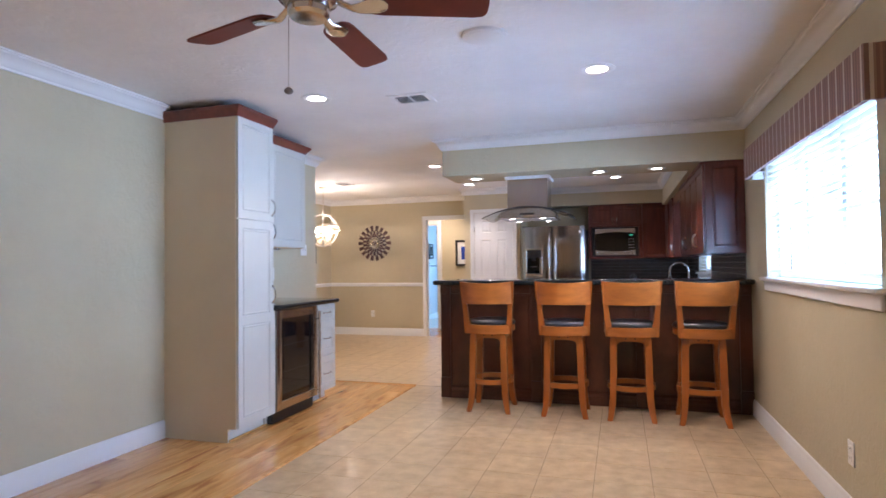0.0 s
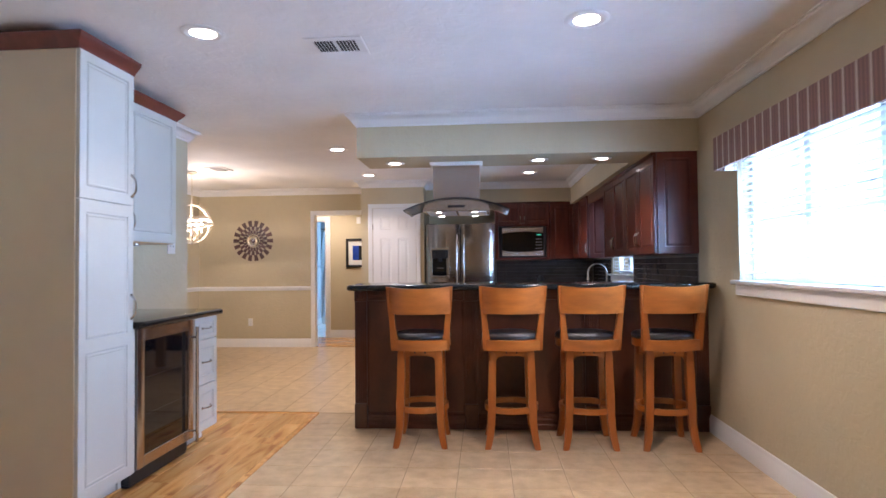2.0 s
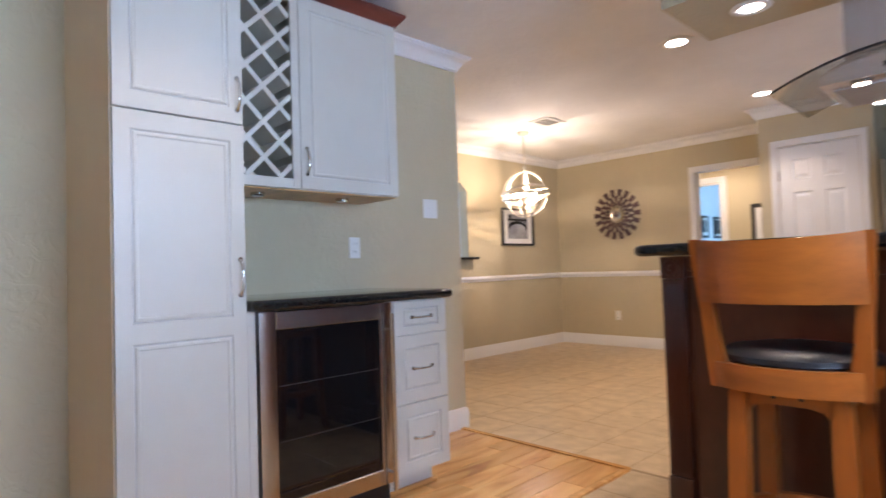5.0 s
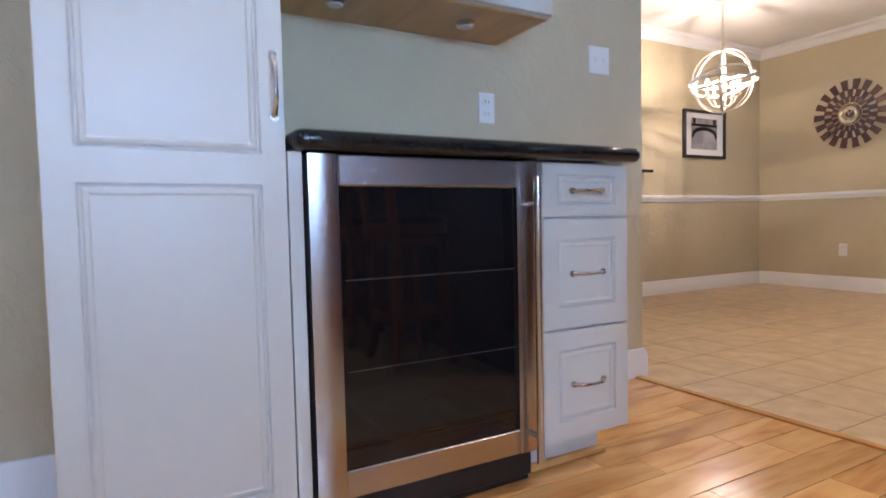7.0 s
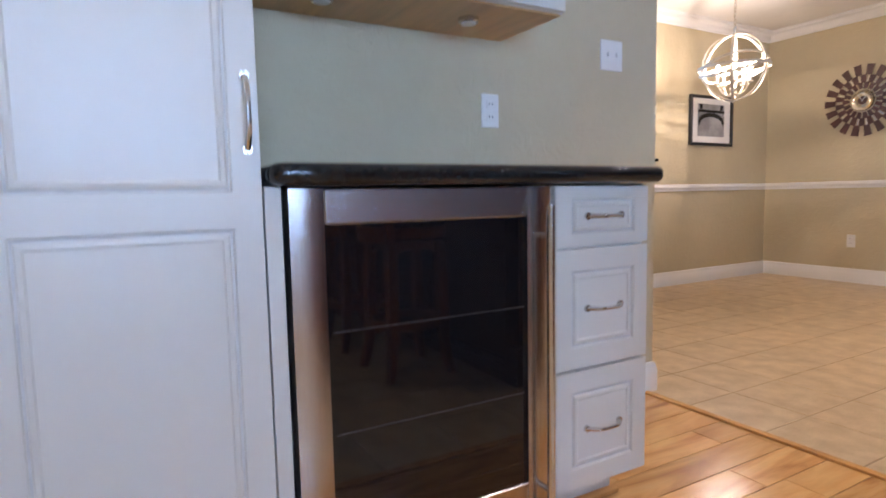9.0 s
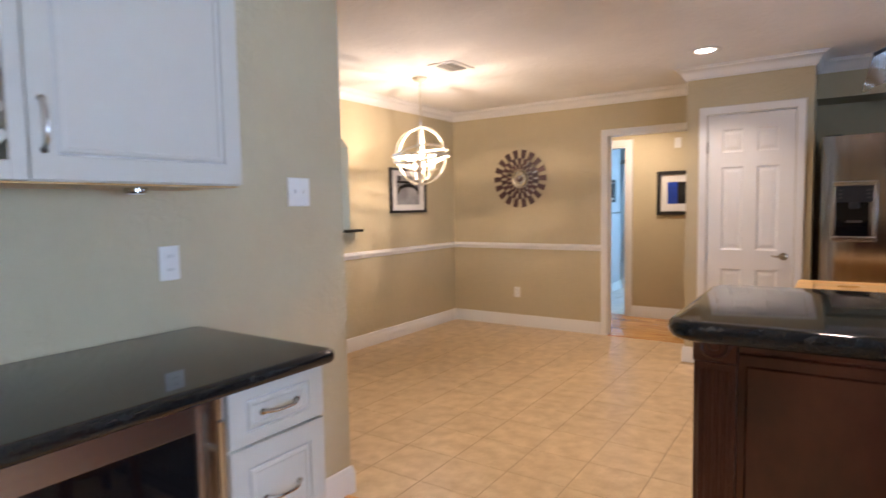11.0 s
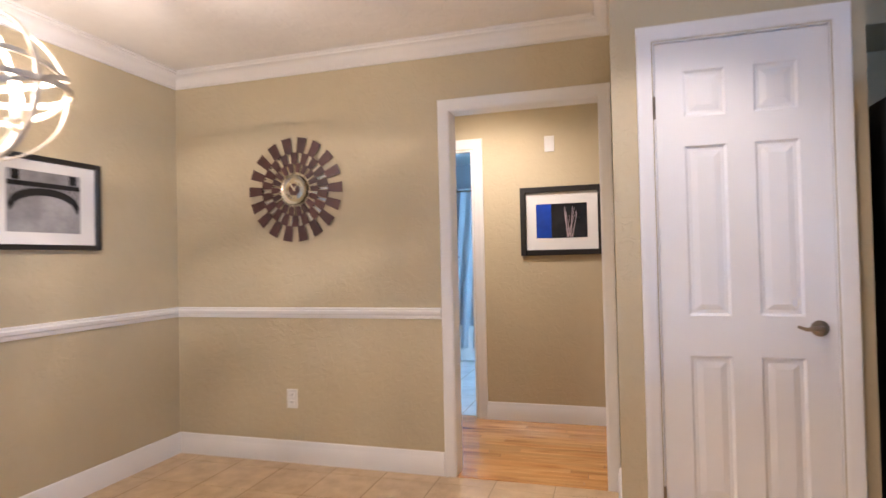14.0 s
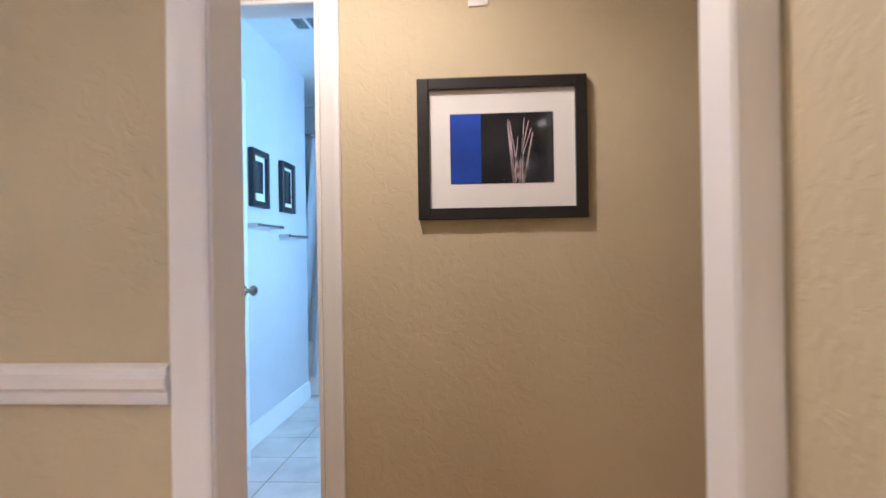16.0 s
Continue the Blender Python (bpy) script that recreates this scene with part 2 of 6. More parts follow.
OAK = oak_planks("oak_plank", (5.5, 0.9, 5.5))
OAKX = oak_planks("oak_plank_across", (0.9, 5.5, 5.5))
OAKGAP = material("floor_gap", (0.12, 0.06, 0.025), 0.7, var=0.2, scale=9)
MAPLE = material("maple_block", (0.68, 0.40, 0.15), 0.35, var=0.16, scale=4, stretch=(0.6, 5, 5), fine=0.06, rand=0.1)
MAPLEV = material("maple_leg", (0.69, 0.41, 0.155), 0.38, var=0.14, scale=4, stretch=(5, 5, 0.6), fine=0.06)
BLADE = material("cherry_fan_blade", (0.15, 0.032, 0.02), 0.55, var=0.2, scale=4, stretch=(1, 1, 1), fine=0.1, spec=0.3)
CREAM = material("silver_leaf_iron", (0.58, 0.52, 0.41), 0.45, 0.15, var=0.12, scale=30)
CLOCKWOOD = material("espresso_wood", (0.072, 0.024, 0.019), 0.4, var=0.3, scale=10, rand=0.35)
PAPER = material("mat_board", (0.78, 0.77, 0.74), 0.8, var=0.02, scale=5)
FRAMEBLACK = material("black_frame_wood", (0.014, 0.013, 0.013), 0.35, var=0.2, scale=12, stretch=(1, 1, 6))
LAMPFACE = glow("lamp_lens", (1.0, 0.95, 0.86), 14.0)
BULBGLOW = glow("bulb_glow", (1.0, 0.86, 0.62), 30.0)
GLASS = clear_glass("clear_glass")
HOODGLASS = clear_glass("hood_glass", (0.75, 0.82, 0.80))
BLIND = material("white_blind", (0.82, 0.83, 0.84), 0.5, var=0.02, scale=6)


def let_light_through(m, share):
    """Thin white vinyl passes part of the daylight."""
    nt = m.node_tree
    thin = nt.nodes.new("ShaderNodeBsdfTranslucent")
    thin.inputs["Color"].default_value = (0.85, 0.86, 0.87, 1)
    mix = nt.nodes.new("ShaderNodeMixShader")
    mix.inputs[0].default_value = share
    nt.links.new(nt.nodes["Principled BSDF"].outputs[0], mix.inputs[1])
    nt.links.new(thin.outputs[0], mix.inputs[2])
    nt.links.new(mix.outputs[0], nt.nodes["Material Output"].inputs["Surface"])


let_light_through(BLIND, 0.45)
GRASS = material("lawn", (0.07, 0.11, 0.035), 0.9, var=0.3, scale=3, fine=0.2, bump=0.5, bump_scale=30)
CURTAIN = material("white_curtain", (0.75, 0.76, 0.78), 0.8, var=0.03, scale=12, bump=0.1, bump_scale=200)
BLUEWOOD = material("blue_painted_wood", (0.03, 0.11, 0.15), 0.5, var=0.2, scale=20)
PULLBALL = material("grey_metal_ball", (0.22, 0.21, 0.20), 0.4, 0.6, var=0.2, scale=40)
INK = material("dark_print", (0.02, 0.02, 0.022), 0.25, var=0.3, scale=8)
GREYINK = material("grey_print", (0.30, 0.30, 0.31), 0.4, var=0.35, scale=6, fine=0.2)
BLUEINK = material("blue_print", (0.01, 0.06, 0.42), 0.3, var=0.5, scale=5)
STRAWINK = material("pale_print", (0.55, 0.45, 0.47), 0.4, var=0.3, scale=20)
LEDGREEN = glow("green_display", (0.05, 0.6, 0.35), 0.8)


def striped_cloth(name):
    m = material(name, (0.3, 0.2, 0.18), 0.85, var=0.05, scale=20, bump=0.15, bump_scale=300)
    nt = m.node_tree
    b = nt.nodes["Principled BSDF"]
    geo = nt.nodes.new("ShaderNodeNewGeometry")
    sep = nt.nodes.new("ShaderNodeSeparateXYZ")
    nt.links.new(geo.outputs["Position"], sep.inputs[0])
    add = nt.nodes.new("ShaderNodeMath")
    add.operation = "ADD"
    nt.links.new(sep.outputs["Y"], add.inputs[0])
    nt.links.new(sep.outputs["X"], add.inputs[1])
    div = nt.nodes.new("ShaderNodeMath")
    div.operation = "DIVIDE"
    div.inputs[1].default_value = 0.088
    nt.links.new(add.outputs[0], div.inputs[0])
    fr = nt.nodes.new("ShaderNodeMath")
    fr.operation = "FRACT"
    nt.links.new(div.outputs[0], fr.inputs[0])
    r = nt.nodes.new("ShaderNodeValToRGB")
    r.color_ramp.interpolation = "CONSTANT"
    stops = [(0.0, (0.25, 0.15, 0.14)), (0.14, (0.34, 0.20, 0.18)), (0.24, (0.24, 0.15, 0.135)), (0.44, (0.33, 0.195, 0.18)),
             (0.56, (0.25, 0.155, 0.14)), (0.74, (0.62, 0.55, 0.48)), (0.90, (0.33, 0.22, 0.19))]
    el = r.color_ramp.elements
    el[0].position, el[0].color = stops[0][0], (*stops[0][1], 1)
    el[1].position, el[1].color = stops[1][0], (*stops[1][1], 1)
    for p, c in stops[2:]:
        e = el.new(p)
        e.color = (*c, 1)
    nt.links.new(fr.outputs[0], r.inputs[0])
    nt.links.new(r.outputs[0], b.inputs["Base Color"])
    return m


STRIPES = striped_cloth("striped_valance_cloth")


# ---- mesh helpers ----
def box(bm, x0, x1, y0, y1, z0, z1, bevel=0.0, seg=1):
    vs = [bm.verts.new((x, y, z)) for z in (z0, z1) for x, y in ((x0, y0), (x1, y0), (x1, y1), (x0, y1))]
    fs = [bm.faces.new([vs[i] for i in q]) for q in ((3, 2, 1, 0), (4, 5, 6, 7), (0, 1, 5, 4), (1, 2, 6, 5), (2, 3, 7, 6), (3, 0, 4, 7))]
    if bevel:
        es = list({e for f in fs for e in f.edges})
        bmesh.ops.bevel(bm, geom=es, offset=bevel, segments=seg, affect="EDGES", profile=0.5)
    return bm


def boxes(*items, bevel=0.0):
    bm = bmesh.new()
    for it in items:
        box(bm, *it, bevel=bevel)
    return bm


def prism(bm, outline, lo, hi, axis="y"):
    """Extrudes a closed outline of pairs along an axis."""
    def at(a, b, c):
        return {"x": (c, a, b), "y": (a, c, b), "z": (a, b, c)}[axis]
    r0 = [bm.verts.new(at(a, b, lo)) for a, b in outline]
    r1 = [bm.verts.new(at(a, b, hi)) for a, b in outline]
    n = len(outline)
    bm.faces.new(r0)
    bm.faces.new(list(reversed(r1)))
    for i in range(n):
        bm.faces.new((r0[i], r0[(i + 1) % n], r1[(i + 1) % n], r1[i]))
    bmesh.ops.recalc_face_normals(bm, faces=bm.faces)
    return bm


def lathe(bm, profile, cx=0, cy=0, cz=0, seg=24, axis="z"):
    """Turns (radius, height) pairs round an axis through a point."""
    rings = []
    for r, h in profile:
        ring = []
        for i in range(seg):
            a = 2 * math.pi * i / seg
            u, v = max(r, 1e-4) * math.cos(a), max(r, 1e-4) * math.sin(a)
            p = {"z": (cx + u, cy + v, cz + h), "y": (cx + u, cy + h, cz + v), "x": (cx + h, cy + u, cz + v)}[axis]
            ring.append(bm.verts.new(p))
        rings.append(ring)
    for a, b in zip(rings, rings[1:]):
        for i in range(seg):
            bm.faces.new((a[i], a[(i + 1) % seg], b[(i + 1) % seg], b[i]))
    bm.faces.new(list(reversed(rings[0])))
    bm.faces.new(rings[-1])
    bmesh.ops.recalc_face_normals(bm, faces=bm.faces)
    return bm


def sweep(bm, pts, profile, closed=False, up=Vector((0, 0, 1))):
    """Sweeps a closed profile of (out, up) pairs along a path, mitred at the corners; out is to the right of the way."""
    pts = [Vector(p) for p in pts]
    n = len(pts)
    rings = []
    for i, p in enumerate(pts):
        a = pts[i] - pts[i - 1] if (i > 0 or closed) else None
        b = pts[(i + 1) % n] - pts[i] if (i < n - 1 or closed) else None
        a = a.normalized() if a is not None else b.normalized()
        b = b.normalized() if b is not None else a
        sa, sb = a.cross(up).normalized(), b.cross(up).normalized()
        side = (sa + sb).normalized()
        k = 1.0 / max(0.3, side.dot(sa))
        rings.append([bm.verts.new(p + side * (o * k) + up * u) for o, u in profile])
    m = len(profile)
    pairs = list(zip(rings, rings[1:])) + ([(rings[-1], rings[0])] if closed else [])
    for r0, r1 in pairs:
        for j in range(m):
            bm.faces.new((r0[j], r0[(j + 1) % m], r1[(j + 1) % m], r1[j]))
    if not closed:
        bm.faces.new(rings[0])
        bm.faces.new(list(reversed(rings[-1])))
    bmesh.ops.recalc_face_normals(bm, faces=bm.faces)
    return bm


def tube(bm, pts, r, seg=10, closed=False):
    pts = [Vector(p) for p in pts]
    n = len(pts)
    rings, ref = [], None
    for i, p in enumerate(pts):
        a = pts[(i - 1) % n] if (i > 0 or closed) else pts[i]
        b = pts[(i + 1) % n] if (i < n - 1 or closed) else pts[i]
        d = (b - a).normalized()
        if ref is None:
            ref = d.orthogonal().normalized()
        ref = (ref - d * ref.dot(d)).normalized()
        w = d.cross(ref)
        rr = r[i] if isinstance(r, (list, tuple)) else r
        rings.append([bm.verts.new(p + ref * (rr * math.cos(2 * math.pi * j / seg)) + w * (rr * math.sin(2 * math.pi * j / seg))) for j in range(seg)])
    pairs = list(zip(rings, rings[1:])) + ([(rings[-1], rings[0])] if closed else [])
    for r0, r1 in pairs:
        for j in range(seg):
            bm.faces.new((r0[j], r0[(j + 1) % seg], r1[(j + 1) % seg], r1[j]))
    if not closed:
        bm.faces.new(list(reversed(rings[0])))
        bm.faces.new(rings[-1])
    bmesh.ops.recalc_face_normals(bm, faces=bm.faces)
    return bm


def mesh_from(bm, name, mat, smooth=False):
    me = bpy.data.meshes.new(name)
    if smooth:
        for f in bm.faces:
            f.smooth = True
    bm.to_mesh(me)
    bm.free()
    if smooth:
        me.set_sharp_from_angle(angle=radians(38))
    me.materials.append(mat)
    return me


def part(name, bm, mat, parent, label="", smooth=False):
    ob = new(name, mesh_from(bm, name, mat, smooth))
    ob.parent = parent
    if label:
        ob["label"] = label
    return ob


def thing(name, x, y, z, label, category, group="", rz=0.0):
    ob = new(name)
    ob.empty_display_size = 0.1
    ob.location, ob.rotation_euler = (x, y, z), (0, 0, radians(rz))
    return tagged(ob, label, category, group)


def solid(name, bm, mat, label="", category="", smooth=False):
    ob = new(name, mesh_from(bm, name, mat, smooth))
    return tagged(ob, label, category, "", "structure")


def wall(name, x0, x1, y0, y1, z0=0.0, z1=CEIL, mat=None, label="khaki painted wall with a trowelled plaster texture"):
    return solid(name, boxes((x0, x1, y0, y1, z0, z1)), mat or WALL, label, "wall")


def wall_with_hole(name, plane, a0, a1, t0, t1, holes, mat=None, z1=CEIL, label="khaki painted wall with a trowelled plaster texture"):
    """A wall along 'x' or 'y' from a0 to a1, t0 to t1 thick, with (lo, hi, bottom, top) openings."""
    bm = bmesh.new()
    cuts = sorted(holes)
    edge = a0
    def put(p, q, z0, zt):
        if q - p > 1e-4 and zt - z0 > 1e-4:
            box(bm, *((p, q, t0, t1) if plane == "x" else (t0, t1, p, q)), z0, zt)
    for lo, hi, b, t in cuts:
        put(edge, lo, 0, z1)
        put(lo, hi, 0, b)
        put(lo, hi, t, z1)
        edge = hi
    put(edge, a1, 0, z1)
    return solid(name, bm, mat or WALL, label, "wall")


# plan: living room, bar, kitchen, dining room, hall, bath, side room
XL, XR = -3.06, 1.18
YS, YB = -0.75, 10.49
XD = -4.92
YW = 6.64
YH = 11.65

# ---- setting ----
solid("ground", boxes((-60, 60, -60, 80, -0.4, -0.26)), GRASS, "mown green lawn around the house", "lawn")
solid("subfloor", boxes((-8.4, 1.5, -1.0, 15.2, -0.25, -0.012)), GROUT, "pale grout bed under the floor tiles", "floor")
solid("ceiling", boxes((-8.4, 1.5, -1.0, 15.2, CEIL, CEIL + 0.12)), CEILING, "white textured plaster ceiling", "ceiling")
wall("wall_south", -3.2, 1.32, YS - 0.12, YS)
wall("wall_west_living", XL - 0.12, XL, YS, YW)
wall_with_hole("wall_east", "y", YS, 10.74, XR, XR + 0.14, [(3.72, 5.62, 1.10, 2.02), (8.30, 9.32, 1.08, 1.95)])
wall("wall_south_dining", XD - 0.12, XL - 0.12, YW - 0.12, YW)
wall_with_hole("wall_north_dining", "x", XD, -2.20, YB, YB + 0.12, [(-3.086, -2.252, 0.0, 2.046)])
wall("wall_pantry_side", -2.20, -2.10, 9.94, YB)
wall_with_hole("wall_pantry_front", "x", -2.20, -1.31, 9.836, 9.94, [(-2.04, -1.42, 0.0, 2.05)])
wall("wall_pantry_kitchen_side", -1.41, -1.31, 9.94, 10.62)
wall("wall_north_kitchen", -2.2, XR, 10.62, 10.74)
wall("furdown_north", -1.31, 0.80, 10.22, 10.62, 2.15, CEIL, None, "khaki drop over the kitchen wall cabinets")
wall("furdown_east", 0.80, XR, 6.79, 10.62, 2.11, CEIL, None, "khaki drop over the kitchen wall cabinets")
wall("soffit", -1.465, XR, 6.27, 6.79, 2.10, CEIL, None, "khaki dropped soffit above the breakfast bar")
wall_with_hole("wall_hall_north", "x", -5.2, -1.0, YH, YH + 0.12, [(-3.98, -3.22, 0.0, 2.03)])
wall("wall_hall_west", -5.3, -5.2, YB + 0.12, YH)
wall("wall_hall_east", -1.0, -0.9, 10.74, YH)
wall("wall_bath_west", -4.12, -3.97, YH + 0.12, 13.92, 0, CEIL, BATHWALL, "pale painted bathroom wall")
wall("wall_bath_tub_west", -4.95, -4.85, 13.80, 15.0, 0, CEIL, BATHWALL, "pale painted bathroom wall")
wall("wall_bath_north", -4.95, -1.9, 14.78, 14.9, 0, CEIL, BATHWALL, "pale painted bathroom wall")
wall("wall_bath_nook", -4.85, -4.12, 13.80, 13.92, 0, CEIL, BATHWALL, "pale painted bathroom wall")
wall_with_hole("wall_bath_east", "y", YH + 0.12, 14.78, -2.05, -1.93, [(12.55, 13.45, 1.05, 2.05)], BATHWALL, CEIL, "pale painted bathroom wall")
wall("wall_side_north", -8.2, XD - 0.12, 9.9, 10.02, 0, CEIL, BLUEROOM, "pale painted wall of the side room")
wall("wall_side_south", -8.2, XD - 0.12, 5.4, 5.52, 0, CEIL, BLUEROOM, "pale painted wall of the side room")
wall_with_hole("wall_side_west", "y", 5.52, 9.9, -7.9, -7.78, [(6.7, 8.5, 0.9, 2.1)], BLUEROOM, CEIL, "pale painted wall of the side room")


def arch_wall():
    """The dining wall with its arched pass-through, cut as one outline in two halves."""
    bm = bmesh.new()
    yc, zc, rad, y0, y1 = 7.955, 1.172, 1.04, 7.228, 8.682
    zl = 1.13
    x0, x1 = XD - 0.12, XD
    box(bm, x0, x1, YW - 0.12, y0, 0, CEIL)
    box(bm, x0, x1, y1, YB + 0.12, 0, CEIL)
    box(bm, x0, x1, y0, y1, 0, zl)
    n = 28
    for i in range(n):
        ya, yb = y0 + (y1 - y0) * i / n, y0 + (y1 - y0) * (i + 1) / n
        za, zb = zc + math.sqrt(rad * rad - (ya - yc) ** 2), zc + math.sqrt(rad * rad - (yb - yc) ** 2)
        prism(bm, [(ya, za), (yb, zb), (yb, CEIL), (ya, CEIL)], x0, x1, "x")
    bmesh.ops.remove_doubles(bm, verts=bm.verts, dist=1e-4)
    return solid("wall_west_dining", bm, WALL, "khaki dining wall with an arched pass-through", "wall")


arch_wall()

# crown, baseboard, chair rail, casing
CROWN = [(0, 0), (0, -0.095), (0.012, -0.095), (0.014, -0.082), (0.024, -0.074), (0.034, -0.052), (0.052, -0.030), (0.070, -0.022),
         (0.074, -0.012), (0.084, -0.010), (0.084, 0)]
BASE = [(0, 0), (0.016, 0), (0.016, 0.098), (0.012, 0.104), (0.012, 0.114), (0.006, 0.128), (0.0, 0.130)]
RAIL = [(0, -0.032), (0.010, -0.032), (0.014, -0.024), (0.014, -0.012), (0.024, -0.004), (0.026, 0.012), (0.018, 0.018), (0.018, 0.026), (0.008, 0.032), (0, 0.032)]


def run(name, pts, profile, z, label, category):
    return solid(name, sweep(bmesh.new(), [(x, y, z) for x, y in pts], profile), TRIM, label, category, True)


CL, BL = "white painted crown moulding", "white painted baseboard with a moulded top"
run("crown_living", [(0.35, YS), (XR, YS), ][::-1], CROWN, CEIL - 0.001, CL, "crown moulding")
run("crown_living_east", [(-1.465, 6.79), (-1.465, 6.27), (XR, 6.27), (XR, YS)], CROWN, CEIL - 0.001, CL, "crown moulding")
run("crown_west", [(XL, YS), (XL, 4.40)], CROWN, CEIL - 0.001, CL, "crown moulding")
run("crown_alcove", [(XL, 5.90), (XL, YW), (XD, YW), (XD, YB), (-2.20, YB), (-2.20, 9.836), (-1.31, 9.836), (-1.31, 10.22), (0.80, 10.22), (0.80, 6.79), (-1.465, 6.79)],
    CROWN, CEIL - 0.001, CL, "crown moulding")
run("crown_hall", [(-5.2, YH), (-1.0, YH)], CROWN, CEIL - 0.001, CL, "crown moulding")
run("crown_side_room", [(-7.78, 5.52), (-7.78, 9.9), (XD - 0.12, 9.9)], CROWN, CEIL - 0.001, CL, "crown moulding")
run("baseboard_west", [(XL, YS), (XL, 4.415)], BASE, 0, BL, "baseboard")
run("baseboard_east", [(XR, 6.155), (XR, YS)], BASE, 0, BL, "baseboard")
run("baseboard_alcove", [(XL, 5.90), (XL, YW), (XD, YW), (XD, YB), (-3.14, YB)], BASE, 0, BL, "baseboard")
run("baseboard_pantry", [(-2.20, YB - 0.02), (-2.20, 9.836), (-2.105, 9.836)], BASE, 0, BL, "baseboard")
run("baseboard_pantry_east", [(-1.355, 9.836), (-1.31, 9.836), (-1.31, 10.60)], BASE, 0, BL, "baseboard")
run("baseboard_hall", [(-3.145, YH), (-1.0, YH)], BASE, 0, BL, "baseboard")
run("baseboard_hall_west", [(-5.2, YH), (-4.055, YH)], BASE, 0, BL, "baseboard")
run("baseboard_bath", [(-3.97, 11.78), (-3.97, 13.92)], BASE, 0, BL, "baseboard")
run("chair_rail", [(XL - 0.13, YW), (XD, YW), (XD, YB), (-3.14, YB)], RAIL, 0.902, "white moulded chair rail along the dining walls", "chair rail")


def casing(name, x0, x1, y, face, top, w=0.078, t=0.018):
    """A mitred, moulded door casing on a wall facing -y (face -1) or +y, round the opening x0 to x1."""
    pts = [(x1, y, 0), (x1, y, top), (x0, y, top), (x0, y, 0)]
    if face > 0:
        pts = pts[::-1]
    prof = [(0.004, 0), (0.004, t * 0.45), (0.009, t * 0.68), (0.018, t * 0.72), (w - 0.026, t * 0.86), (w - 0.018, t), (w - 0.004, t), (w, t * 0.75), (w, 0)]
    return solid(name, sweep(bmesh.new(), pts, prof, False, Vector((0, face, 0))), TRIM, "white painted door casing", "door casing", True)


def jamb(name, x0, x1, y0, y1, top, w=0.016):
    bm = boxes((x0, x0 + w, y0, y1, 0, top), (x1 - w, x1, y0, y1, 0, top), (x0 + w, x1 - w, y0, y1, top - w, top),
               (x0 + w, x0 + w + 0.012, y0 + 0.05, y1 - 0.03, 0, top - w), (x1 - w - 0.012, x1 - w, y0 + 0.05, y1 - 0.03, 0, top - w), bevel=0.002)
    return solid(name, bm, TRIM, "white painted door jamb", "door jamb")


casing("trim_hall_doorway", -3.07, -2.268, YB, -1, 2.03, 0.066)
casing("trim_hall_doorway_back", -3.07, -2.268, YB + 0.12, 1, 2.03)
solid("jamb_hall_doorway", boxes((-3.086, -3.070, YB - 0.002, YB + 0.122, 0, 2.046), (-2.268, -2.252, YB - 0.002, YB + 0.122, 0, 2.046), (-3.070, -2.268, YB - 0.002, YB + 0.122, 2.030, 2.046), bevel=0.002), TRIM,
      "white painted jamb of the hall opening", "door jamb")
casing("trim_bath_doorway", -3.98, -3.22, YH, -1, 2.03)
jamb("jamb_bath_doorway", -3.98, -3.22, YH - 0.002, YH + 0.122, 2.03)
casing("trim_pantry_door", -2.04, -1.42, 9.836, -1, 2.05, 0.062)
jamb("jamb_pantry_door", -2.04, -1.42, 9.832, 9.942, 2.05, 0.006)
solid("floor_transition", boxes((XL, -1.88, 6.575, 6.605, -0.010, 0.008), (-1.90, -1.87, YS, 6.575, -0.010, 0.007), bevel=0.003), OAKX,
      "oak transition strip between wood and tile", "threshold")
solid("threshold_hall", boxes((-3.068, -2.270, YB - 0.01, YB + 0.02, -0.010, 0.006), bevel=0.003), OAKX, "oak threshold in the hall doorway", "threshold")


# ---- shared furniture parts ----
def raised_panel(bm, x, y0, y1, z0, z1, sign=1):
    """A moulded field on a face whose normal is +x (sign 1) or -x."""
    s = sign
    ring = [(0.0, 0.0), (0.003, -0.004), (0.007, -0.004), (0.011, 0.0), (0.018, 0.001), (0.022, -0.002), (0.030, -0.002)]
    rows = []
    for d, h in ring:
        rows.append([bm.verts.new((x + s * h, a, b)) for a, b in ((y0 + d, z0 + d), (y1 - d, z0 + d), (y1 - d, z1 - d), (y0 + d, z1 - d))])
    for k, (r0, r1) in enumerate(zip(rows, rows[1:])):
        for i in range(4):
            f = bm.faces.new((r0[i], r0[(i + 1) % 4], r1[(i + 1) % 4], r1[i]))
            f.material_index = 1 if k == 1 else 0
    bm.faces.new(rows[-1])


